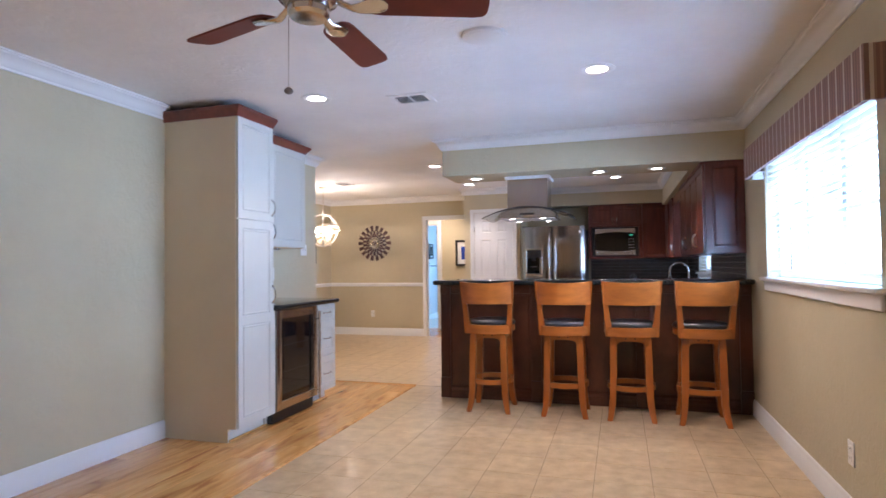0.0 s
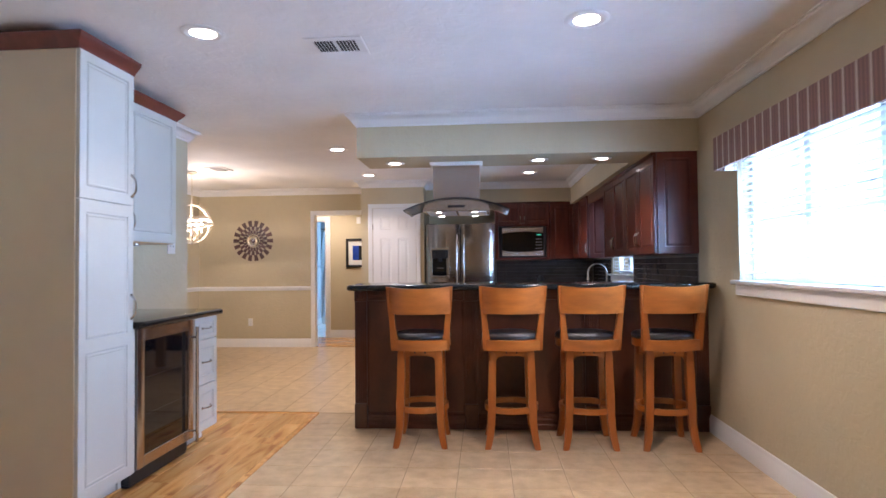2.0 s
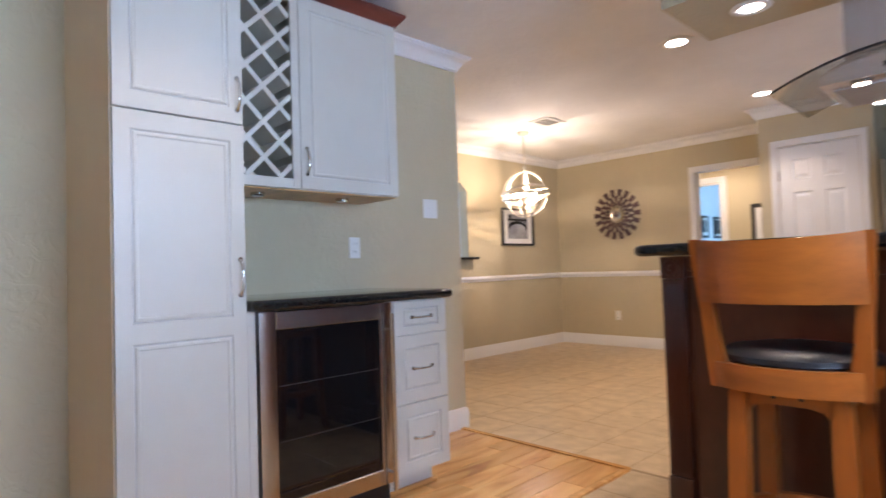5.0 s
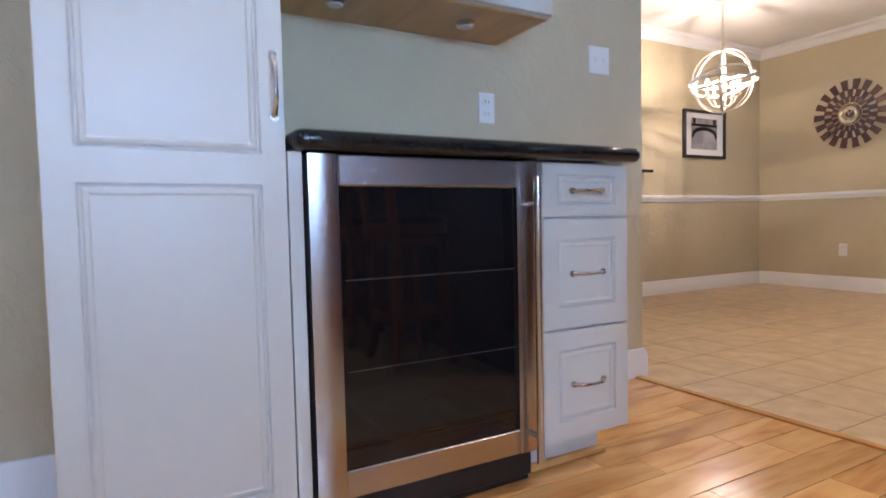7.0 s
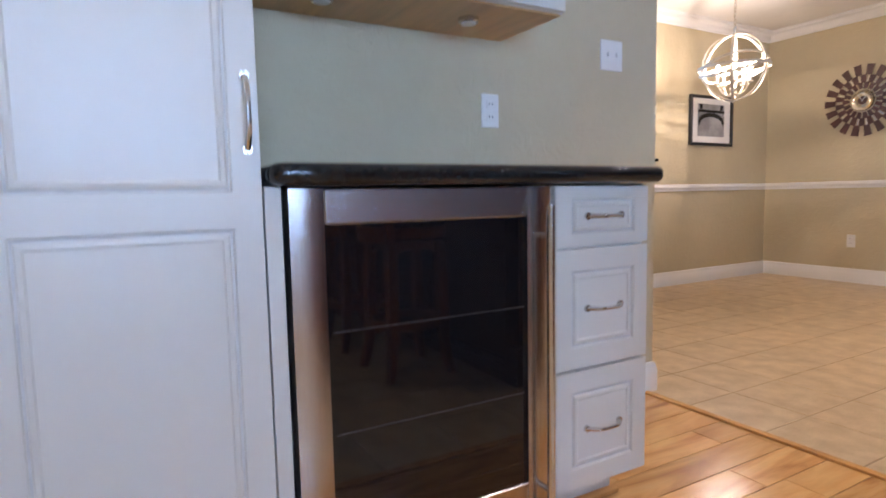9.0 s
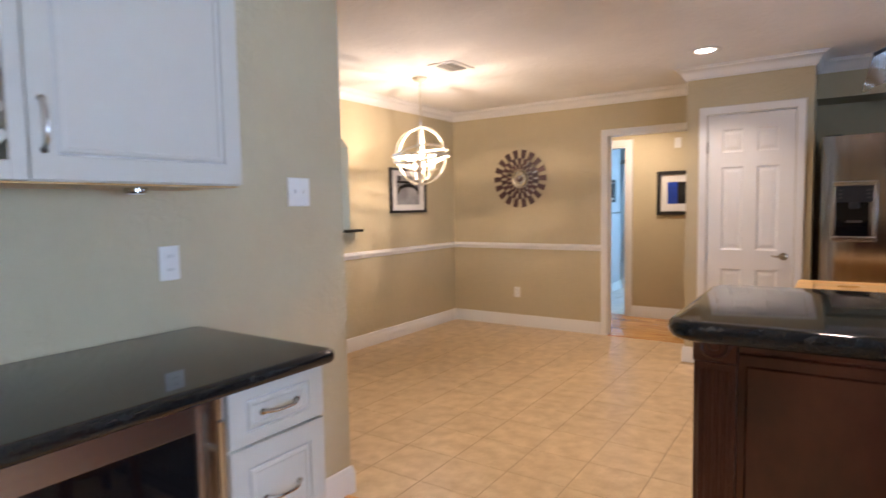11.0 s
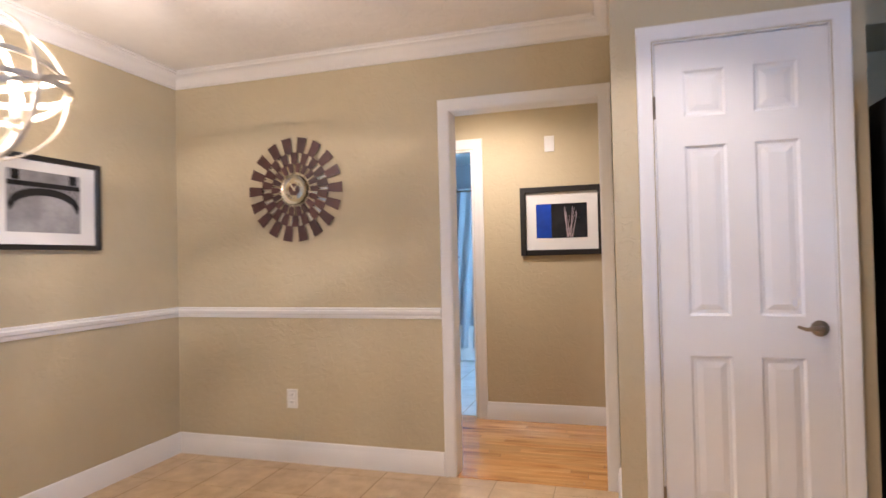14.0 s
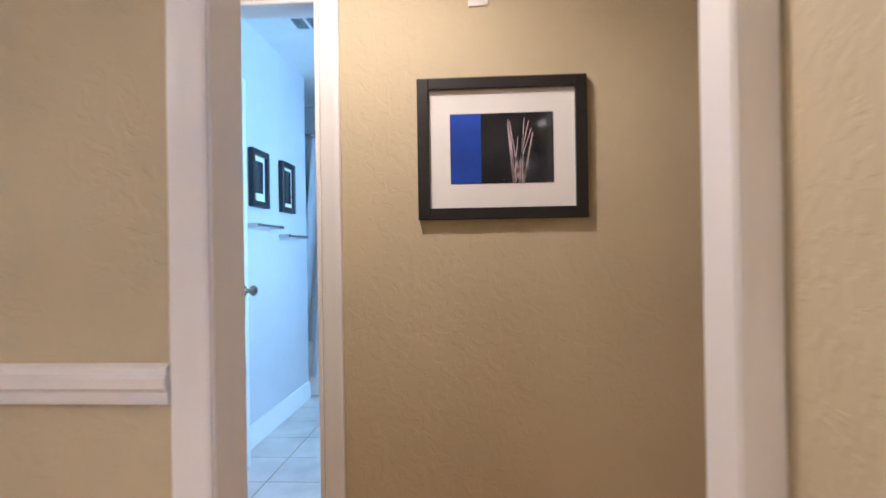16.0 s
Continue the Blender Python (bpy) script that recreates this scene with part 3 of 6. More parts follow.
def cab_door(name, parent, x0, x1, y0, y1, z0, z1, panels):
    """A cabinet door facing +x: stiles and rails, with each moulded field a part of its own."""
    pa, pb = panels[0][0], panels[0][1]
    bm = bmesh.new()
    zs = sorted((p[2], p[3]) for p in panels)
    ys, cuts = [y0, pa, pb, y1], [z0] + [v for p in zs for v in p] + [z1]
    # one connected leaf: a sheet with openings, and a slab behind
    for xx in (x1,):
        vert = {}
        def v(p, q):
            if (p, q) not in vert:
                vert[(p, q)] = bm.verts.new((xx, p, q))
            return vert[(p, q)]
        for i in range(3):
            for j in range(len(cuts) - 1):
                if i == 1 and j % 2 == 1:
                    continue
                bm.faces.new((v(ys[i], cuts[j]), v(ys[i + 1], cuts[j]), v(ys[i + 1], cuts[j + 1]), v(ys[i], cuts[j + 1])))
    ret = bmesh.ops.extrude_face_region(bm, geom=list(bm.faces))
    bmesh.ops.translate(bm, verts=[g for g in ret["geom"] if isinstance(g, bmesh.types.BMVert)], vec=(x0 - x1, 0, 0))
    bmesh.ops.recalc_face_normals(bm, faces=bm.faces)
    rim = [e for e in bm.edges if all(abs(q.co.x - x1) < 1e-6 for q in e.verts) and len(e.link_faces) == 2 and e.calc_face_angle(0) > 0.5]
    bmesh.ops.bevel(bm, geom=rim, offset=0.002, segments=2, affect="EDGES")
    leaf = part(name, bm, CABWHITE, parent)
    for _, _, a, b in panels:
        pb_ = bmesh.new()
        raised_panel(pb_, x1 - 0.001, pa, pb, a, b)
        bmesh.ops.recalc_face_normals(pb_, faces=pb_.faces)
        part("panel_field", pb_, CABWHITE, leaf).data.materials.append(GROOVE)
    return leaf


def bow_pull(p, length, along="z", out=(1, 0, 0), r=0.005, rise=0.028):
    """A bowed bar handle with two feet, centred at p."""
    bm = bmesh.new()
    o, c = Vector(out), Vector(p)
    d = Vector({"x": (1, 0, 0), "y": (0, 1, 0), "z": (0, 0, 1)}[along])
    pts = []
    for i in range(13):
        f = i / 12 * 2 - 1
        pts.append(c + d * (f * length / 2) + o * (rise * (1 - abs(f) ** 3.2)))
    tube(bm, pts, [0.0045 + 0.002 * abs(i / 6 - 1) for i in range(13)], 8)
    for f in (-1, 1):
        tube(bm, [c + d * (f * length / 2) - o * 0.002, c + d * (f * length / 2) + o * 0.005], 0.009, 10)
    return bm


# ---- white cabinet run in the alcove ----
def tall_cabinet():
    t = thing("tall_cabinet", -2.74, 4.64, 0, "tall white pantry cabinet with a tan side and cherry cornice", "cabinet")
    y0, y1, h = -0.22, 0.22, 2.335
    xb, xf = -0.32, 0.30
    part("carcass", boxes((xb, xf - 0.002, y0 + 0.018, y1, 0.10, h), (xb, xf - 0.08, y0 + 0.018, y1, 0.0, 0.10)), CABWHITE, t, "white painted carcass")
    side = bmesh.new()
    prism(side, [(xb, 0), (xf - 0.07, 0), (xf - 0.07, 0.10), (xf, 0.10), (xf, h), (xb, h)], y0, y0 + 0.016, "y")
    part("side_panel", side, CABTAN, t, "tan laminated side panel")
    up = cab_door("upper_door", t, xf, xf + 0.020, y0 + 0.004, y1 - 0.004, 1.592, h - 0.004, [(y0 + 0.055, y1 - 0.055, 1.65, h - 0.06)])
    lo = cab_door("lower_door", t, xf, xf + 0.020, y0 + 0.004, y1 - 0.004, 0.105, 1.585,
              [(y0 + 0.055, y1 - 0.055, 0.165, 0.825), (y0 + 0.055, y1 - 0.055, 0.89, 1.525)])
    part("handle", bow_pull((xf + 0.020, y1 - 0.026, 1.70), 0.118), CHROME, up, "satin nickel bow handle", True)
    part("handle", bow_pull((xf + 0.020, y1 - 0.026, 1.03), 0.128), CHROME, lo, "satin nickel bow handle", True)
    prof = [(0, 0), (0.010, 0), (0.014, 0.012), (0.030, 0.030), (0.044, 0.046), (0.050, 0.058), (0.050, 0.070), (0, 0.070)]
    part("cornice", sweep(bmesh.new(), [(xb, y0, h - 0.012), (xf + 0.012, y0, h - 0.012), (xf + 0.012, y1, h - 0.012)], prof), CHERRY, t, "dark cherry cornice", True)
    part("cornice_top", boxes((xb, xf + 0.010, y0, y1, h, h + 0.04)), CHERRY, t)
    part("toe_trim", boxes((xf - 0.079, xf - 0.064, y0 + 0.02, y1 + 0.03, 0, 0.016), bevel=0.003), OAK, t, "oak shoe strip")
    return t


def wall_cabinet():
    t = thing("wall_cabinet", -2.90, 5.355, 1.42, "white wall cabinet with wine lattice and one panelled door", "wall cabinet")
    y0, y1, h, xb, xf = -0.49, 0.49, 0.905, -0.16, 0.16
    ys = -0.085
    part("carcass", boxes((xb, xf, ys, y1, 0, h), (xb, xf, y0, y0 + 0.018, 0, h), (xb, xb + 0.012, y0 + 0.018, ys, 0, h),
                          (xb + 0.012, xf, y0 + 0.018, ys, 0, 0.018), (xb + 0.012, xf, y0 + 0.018, ys, h - 0.018, h)), CABWHITE, t)
    f = [(xf, xf + 0.02, y0, y0 + 0.03, 0, h), (xf, xf + 0.02, ys - 0.04, ys - 0.002, 0, h), (xf, xf + 0.02, y0 + 0.03, ys - 0.04, 0, 0.045),
         (xf, xf + 0.02, y0 + 0.03, ys - 0.04, h - 0.045, h)]
    part("rack_frame", boxes(*f, bevel=0.002), CABWHITE, t)
    part("rack_lining", boxes((xb + 0.0125, xb + 0.016, y0 + 0.019, ys - 0.001, 0.019, h - 0.019)), CABTAN, t, "tan back of the wine rack")
    # crossing lattice strips, cut to the frame
    ya, yb, za, zb = y0 + 0.03, ys - 0.04, 0.045, h - 0.045
    w = yb - ya
    step = 0.158
    for s in (1, -1):
        k = -4
        while k < 14:
            c = (ya + 0.074 if s > 0 else 0.032 - yb) + k * step
            pts = []
            if s > 0:
                p, q = (ya, c), (yb, c + w)
            else:
                p, q = (ya, c + w), (yb, c)
            lo, hi = 0.0, 1.0
            dz = q[1] - p[1]
            ta, tb = (za - p[1]) / dz, (zb - p[1]) / dz
            lo, hi = max(0.0, min(ta, tb)), min(1.0, max(ta, tb))
            if hi - lo > 0.08:
                P = (p[0] + (q[0] - p[0]) * lo, p[1] + dz * lo)
                Q = (p[0] + (q[0] - p[0]) * hi, p[1] + dz * hi)
                hw = 0.0105
                x0 = xf + (0.004 if s > 0 else -0.002)
                bm = bmesh.new()
                n = Vector((P[1] - Q[1], Q[0] - P[0])).normalized() * hw
                prism(bm, [(P[0] + n.x, P[1] + n.y), (Q[0] + n.x, Q[1] + n.y), (Q[0] - n.x, Q[1] - n.y), (P[0] - n.x, P[1] - n.y)], x0 - 0.15, x0 + 0.006, "x")
                part("lattice_strip", bm, CABWHITE, t)
            k += 1
    d = cab_door("door", t, xf, xf + 0.02, ys + 0.002, y1 - 0.003, 0.003, h - 0.004, [(ys + 0.058, y1 - 0.06, 0.06, h - 0.06)])
    part("handle", bow_pull((xf + 0.02, ys + 0.03, 0.130), 0.118), CHROME, d, "satin nickel bow handle", True)
    prof = [(0, 0), (0.010, 0), (0.014, 0.012), (0.030, 0.030), (0.044, 0.046), (0.050, 0.058), (0.050, 0.066), (0, 0.066)]
    part("cornice", sweep(bmesh.new(), [(xf + 0.012, y0 - 0.02, h - 0.006), (xf + 0.012, y1, h - 0.006), (xb, y1, h - 0.006)], prof), CHERRY, t, "dark cherry cornice", True)
    part("cornice_top", boxes((xb, xf + 0.010, y0, y1, h, h + 0.05)), CHERRY, t)
    part("bottom_skin", boxes((xb, xf - 0.004, y0 + 0.004, y1 - 0.004, -0.006, -0.001)), MAPLE, t, "bare wood underside")
    for yy in (-0.22, 0.24):
        p = part("puck_light", lathe(bmesh.new(), [(0.032, 0), (0.032, -0.012), (0.028, -0.016)], 0.02, yy, -0.006, 20), CHROME, t, "small round puck light", True)
        part("lens", lathe(bmesh.new(), [(0.022, -0.0162), (0.022, -0.019)], 0.02, yy, -0.006, 16), PLASTIC, p)
    return t


def wine_fridge():
    t = thing("wine_fridge", -2.74, 5.213, 0, "stainless under-counter wine fridge with a dark glass door", "wine fridge")
    y0, y1, xf = -0.312, 0.318, 0.272
    part("body", boxes((-0.31, xf, y0, y1, 0.02, 0.897), bevel=0.003), BLACK, t, "black cabinet body")
    k = bmesh.new()
    box(k, 0.20, 0.266, y0 + 0.006, y1 - 0.006, 0.004, 0.098, 0.003)
    part("kick_plate", k, BLACK, t, "black louvred kick plate")
    for i in range(5):
        for a, b in ((-0.24, -0.06), (0.02, 0.20)):
            part("louvre", boxes((0.266, 0.270, a, b, 0.024 + i * 0.013, 0.031 + i * 0.013)), SLOT, t)
    zb, zt, w = 0.108, 0.895, 0.070
    xa, xd = xf + 0.004, xf + 0.048
    d = part("glass_door", boxes((xa + 0.012, xd - 0.006, y0 + w - 0.004, y1 - w + 0.004, zb + w - 0.008, zt - w + 0.004)), BLACKGLASS, t, "dark smoked glass door")
    for p, q in ((zb, zb + w - 0.004), (zt - w, zt)):
        part("rail", boxes((xa, xd - 0.001, y0 + w, y1 - w, p, q), bevel=0.003), STEELY, d, "brushed stainless rail")
    for ya, yb in ((y0 + 0.002, y0 + w), (y1 - w, y1 - 0.002)):
        n, m, hw = 10, (ya + yb) / 2, (yb - ya) / 2
        face = [(xd - 0.0035 * ((k / n * 2 - 1) ** 2), m + hw * (k / n * 2 - 1)) for k in range(n + 1)]
        part("stile", prism(bmesh.new(), [(xa, ya)] + face + [(xa, yb)], zb, zt, "z"), STEEL, d, "crowned stainless stile", True)
    for z in (0.40, 0.61):
        part("shelf_edge", boxes((xd - 0.0065, xd - 0.0050, y0 + w + 0.01, y1 - w - 0.01, z, z + 0.0016)), SLOT, d, "thin pale shelf front")
    h = part("handle", tube(bmesh.new(), [(xd + 0.040, y1 - 0.036, 0.09), (xd + 0.040, y1 - 0.036, 0.85)], 0.0105, 14), CHROME, d, "long tubular steel handle", True)
    for z in (0.16, 0.78):
        part("standoff", tube(bmesh.new(), [(xd - 0.002, y1 - 0.036, z), (xd + 0.040, y1 - 0.036, z)], 0.007, 10), CHROME, h, "", True)
    for yy in (-0.27, 0.27):
        part("foot", lathe(bmesh.new(), [(0.014, 0.0), (0.014, 0.012), (0.006, 0.014), (0.006, 0.024)], 0.235, yy, 0, 12), CHROME, t, "", True)
    return t


def drawer_unit():
    t = thing("drawer_cabinet", -2.74, 5.70, 0, "white three-drawer base cabinet beside the wine fridge", "cabinet")
    y0, y1, xf = -0.157, 0.168, 0.298
    part("carcass", boxes((-0.32, xf, y0, y1, 0.108, 0.899), bevel=0.001), CABWHITE, t)
    part("plinth", boxes((-0.32, xf - 0.075, y0, y1 - 0.04, 0, 0.108)), CABWHITE, t)
    part("shoe_strip", boxes((-0.30, xf - 0.058, y0 - 0.01, y1 - 0.015, 0, 0.024), bevel=0.006), OAK, t, "oak shoe strip")
    for a, b in ((0.745, 0.892), (0.432, 0.737), (0.113, 0.424)):
        m = 0.03 if b - a < 0.2 else 0.055
        d = cab_door("drawer", t, xf, xf + 0.020, y0 + 0.003, y1 - 0.002, a, b, [(y0 + 0.055, y1 - 0.055, a + m, b - m)])
        part("handle", bow_pull((xf + 0.020, (y0 + y1) / 2, (a + b) / 2), 0.115, "y"), CHROME, d, "satin nickel bow handle", True)
    return t


def slab(x0, x1, y0, y1, z0, z1, r=0.018, corner=0.03):
    """A stone slab with rounded corners and a bullnose edge."""
    bm = bmesh.new()
    box(bm, x0, x1, y0, y1, z0, z1)
    es = [e for e in bm.edges if abs(e.verts[0].co.z - e.verts[1].co.z) > 1e-3]
    bmesh.ops.bevel(bm, geom=es, offset=corner, segments=6, affect="EDGES", profile=0.5)
    es = [e for e in bm.edges if abs(e.verts[0].co.z - e.verts[1].co.z) < 1e-5]
    bmesh.ops.bevel(bm, geom=es, offset=r, segments=5, affect="EDGES", profile=0.5)
    return bm


tall_cabinet()
wall_cabinet()
wine_fridge()
drawer_unit()
_f = thing("filler_panel", -2.60, 4.885, 0, "narrow white filler strip beside the wine fridge", "filler")
part("panel", boxes((-0.46, 0.168, -0.023, 0.008, 0.101, 0.899), bevel=0.001), CABWHITE, _f)
part("toe_board", boxes((-0.46, 0.09, -0.023, 0.008, 0.0, 0.10), bevel=0.001), CABWHITE, _f)
_c = thing("alcove_worktop", -2.72, 5.39, 0.900, "polished black granite worktop on the wine fridge", "worktop")
part("slab", slab(-0.335, 0.345, -0.525, 0.497, 0.0, 0.042), GRANITE, _c, "", True)


# ---- breakfast bar ----
def bar():
    t = thing("breakfast_bar", -0.14, 6.30, 0, "dark walnut breakfast bar with fluted posts and panels", "bar counter")
    x0, x1, yf = -1.325, 1.318, -0.14
    part("body", boxes((x0 + 0.012, x1, yf + 0.016, 0.21, 0.0, 1.055)), BARWOOD, t)
    posts = (x0, -0.478, 0.420, x1 - 0.092)
    for p in posts:
        bm = bmesh.new()
        a, b = p, p + 0.092
        box(bm, a, b, yf - 0.004, yf + 0.03, 0.19, 0.965, 0.002)
        po = part("post", bm, BARWOOD, t, "fluted pilaster")
        for k in range(5):
            xx = a + 0.014 + k * 0.016
            part("reed", boxes((xx - 0.0045, xx + 0.0045, yf - 0.011, yf - 0.0045, 0.205, 0.95), bevel=0.003), BARWOOD, po)
        part("plinth_block", boxes((a - 0.003, b + 0.003, yf - 0.014, yf + 0.03, 0.0, 0.188), bevel=0.004), BARWOOD, po)
        part("rosette_block", boxes((a - 0.002, b + 0.002, yf - 0.010, yf + 0.03, 0.967, 1.054), bevel=0.003), BARWOOD, po)
        part("rosette", lathe(bmesh.new(), [(0.036, 0), (0.036, -0.006), (0.030, -0.010), (0.024, -0.005), (0.015, -0.005), (0.010, -0.011), (0.003, -0.012)], (a + b) / 2, yf - 0.010, 1.010, 20, "y"),
             BARWOOD, po, "turned rosette", True)
    for a, b in zip(posts, posts[1:]):
        l, r = a + 0.097, b - 0.005
        part("base_moulding", sweep(bmesh.new(), [(l, yf + 0.016, 0), (r, yf + 0.016, 0)],
             [(0, 0), (0.022, 0), (0.022, 0.035), (0.017, 0.04), (0.017, 0.060), (0.020, 0.064), (0.020, 0.078), (0.014, 0.084), (0.014, 0.10), (0, 0.112)]), BARWOOD, t, "stepped base moulding")
        part("frieze", sweep(bmesh.new(), [(l, yf + 0.016, 0.972), (r, yf + 0.016, 0.972)],
             [(0, 0), (0.010, 0.002), (0.010, 0.016), (0.006, 0.020), (0.012, 0.026), (0.012, 0.04), (0.016, 0.046), (0.016, 0.078), (0, 0.08)]), BARWOOD, t, "reeded frieze moulding")
        part("panel", boxes((l + 0.012, r - 0.012, yf + 0.009, yf + 0.018, 0.125, 0.962), bevel=0.004), BARWOOD, t, "stained plywood panel")
    # end of the bar, facing the walkway
    for a, b in ((yf + 0.035, yf + 0.10), (0.12, 0.205)):
        part("end_post", boxes((x0 - 0.002, x0 + 0.02, a, b, 0.12, 1.054), bevel=0.003), BARWOOD, t)
    part("end_panel", boxes((x0 + 0.004, x0 + 0.016, yf + 0.10, 0.12, 0.0, 1.054)), BARWOOD, t)
    return t


bar()
_c = thing("granite_bar_counter", -0.14, 6.255, 1.057, "polished black granite bar top with a bullnose edge", "worktop")
part("slab", slab(-1.350, 1.318, -0.325, 0.335, 0.0, 0.043, 0.019, 0.075), GRANITE, _c, "", True)


def stool(x, y, turn, group="bar stools along the breakfast bar"):
    t = thing("bar_stool", x, y, 0, "honey oak swivel bar stool with black leather seat", "bar stool", group)
    def leg(sx, sy):
        bm = bmesh.new()
        rows = []
        for z, o, hw in ((0.0, 0.167, 0.020), (0.03, 0.160, 0.022), (0.08, 0.150, 0.024), (0.16, 0.141, 0.025), (0.30, 0.136, 0.026), (0.48, 0.132, 0.026), (0.64, 0.128, 0.026), (0.66, 0.127, 0.022)):
            ox, oy = sx * o, sy * o
            rows.append([bm.verts.new((ox + a * hw, oy + b * hw * 0.9, z)) for a, b in ((-1, -1), (1, -1), (1, 1), (-1, 1))])
        for r0, r1 in zip(rows, rows[1:]):
            for i in range(4):
                bm.faces.new((r0[i], r0[(i + 1) % 4], r1[(i + 1) % 4], r1[i]))
        bm.faces.new(list(reversed(rows[0])))
        bm.faces.new(rows[-1])
        es = [e for e in bm.edges if abs(e.verts[0].co.z - e.verts[1].co.z) > 0.01]
        bmesh.ops.bevel(bm, geom=es, offset=0.007, segments=2, affect="EDGES")
        return bm
    for sx in (-1, 1):
        for sy in (-1, 1):
            part("leg", leg(sx, sy), HONEY, t, "", True)
    # foot ring
    n = 40
    bm = bmesh.new()
    ring = [(0.176 * math.cos(2 * math.pi * i / n), 0.176 * math.sin(2 * math.pi * i / n), 0.255) for i in range(n)]
    sweep(bm, ring, [(-0.011, -0.02), (0.011, -0.02), (0.011, 0.02), (-0.011, 0.02)], True)
    part("foot_ring", bm, HONEYX, t, "bent wood foot ring", True)
    arch = [(-0.104, 0.592), (-0.085, 0.612), (-0.05, 0.620), (0.05, 0.620), (0.085, 0.612), (0.104, 0.592), (0.104, 0.66), (-0.104, 0.66)]
    for lo, axis in ((-0.135, "y"), (0.115, "y"), (-0.135, "x"), (0.115, "x")):
        part("apron", prism(bmesh.new(), arch, lo, lo + 0.02, axis), HONEYX, t, "arched oak apron")
    for xx in (-0.035, 0.035):
        part("bolt", lathe(bmesh.new(), [(0.006, -0.001), (0.006, -0.004)], xx, -0.135, 0.642, 10, "y"), BLACK, t)
    part("swivel_plate", boxes((-0.09, 0.09, -0.09, 0.09, 0.661, 0.672)), BLACK, t)
    # turning seat with its back
    rot = Matrix.Rotation(radians(turn), 4, "Z")
    def tp(name, bm, mat, label="", smooth=True):
        bmesh.ops.transform(bm, matrix=rot, verts=bm.verts)
        return part(name, bm, mat, t, label, smooth)
    tp("seat_ring", lathe(bmesh.new(), [(0.14, 0.672), (0.198, 0.674), (0.204, 0.68), (0.204, 0.722), (0.198, 0.728), (0.15, 0.728)], 0, 0, 0, 36), HONEY, "round oak seat frame")
    tp("cushion", lathe(bmesh.new(), [(0.198, 0.729), (0.208, 0.740), (0.206, 0.755), (0.19, 0.768), (0.14, 0.776), (0.05, 0.779), (0.0, 0.779)], 0, 0, 0, 36), LEATHER, "black leather cushion")
    # curved back: posts, apron band and a wide top slat
    def arc_band(z0, z1, r, half, thick, yc, lean=0.0, crown=0.0):
        bm = bmesh.new()
        n = 14
        rows = []
        for i in range(n + 1):
            a = -half + 2 * half * i / n
            s, c = math.sin(a), math.cos(a)
            top = z1 + crown * (abs(i / n * 2 - 1) ** 2)
            col = []
            for rr in (r, r + thick):
                for z in (z0, top):
                    col.append(bm.verts.new((rr * s, yc - rr * c - lean * (z - 0.68), z)))
            rows.append(col)
        for p, q in zip(rows, rows[1:]):
            for i, j in ((0, 1), (1, 3), (3, 2), (2, 0)):
                bm.faces.new((p[i], p[j], q[j], q[i]))
        bm.faces.new((rows[0][0], rows[0][1], rows[0][3], rows[0][2]))
        bm.faces.new((rows[-1][2], rows[-1][3], rows[-1][1], rows[-1][0]))
        bmesh.ops.recalc_face_normals(bm, faces=bm.faces)
        return bm
    lean = 0.13
    tp("back_band", arc_band(0.662, 0.736, 0.300, radians(35), 0.022, 0.098, lean), HONEYX, "bent oak band")
    tp("top_slat", arc_band(0.912, 1.085, 0.330, radians(36), 0.020, 0.118, lean, 0.012), HONEYX, "wide curved oak back slat")
    for s in (-1, 1):
        bm = bmesh.new()
        rows = []
        for z, px, py, hx, hy in ((0.660, 0.174, -0.146, 0.026, 0.020), (0.74, 0.178, -0.156, 0.025, 0.020), (0.80, 0.184, -0.163, 0.021, 0.019), (0.88, 0.191, -0.173, 0.019, 0.018), (0.94, 0.197, -0.180, 0.020, 0.017), (1.02, 0.206, -0.192, 0.017, 0.016), (1.098, 0.213, -0.206, 0.014, 0.014)):
            rows.append([bm.verts.new((s * px + a * hx, py + b * hy, z)) for a, b in ((-1, -1), (1, -1), (1, 1), (-1, 1))])
        for r0, r1 in zip(rows, rows[1:]):
            for i in range(4):
                bm.faces.new((r0[i], r0[(i + 1) % 4], r1[(i + 1) % 4], r1[i]))
        bm.faces.new(list(reversed(rows[0])))
        bm.faces.new(rows[-1])
        es = [e for e in bm.edges if abs(e.verts[0].co.z - e.verts[1].co.z) > 0.01]
        bmesh.ops.bevel(bm, geom=es, offset=0.004, segments=2, affect="EDGES")
        tp("back_post", bm, HONEY)
    return t


for _x, _turn in ((-0.914, 2), (-0.288, 3), (0.230, 4), (0.757, 6)):
    stool(_x, 5.862, _turn)


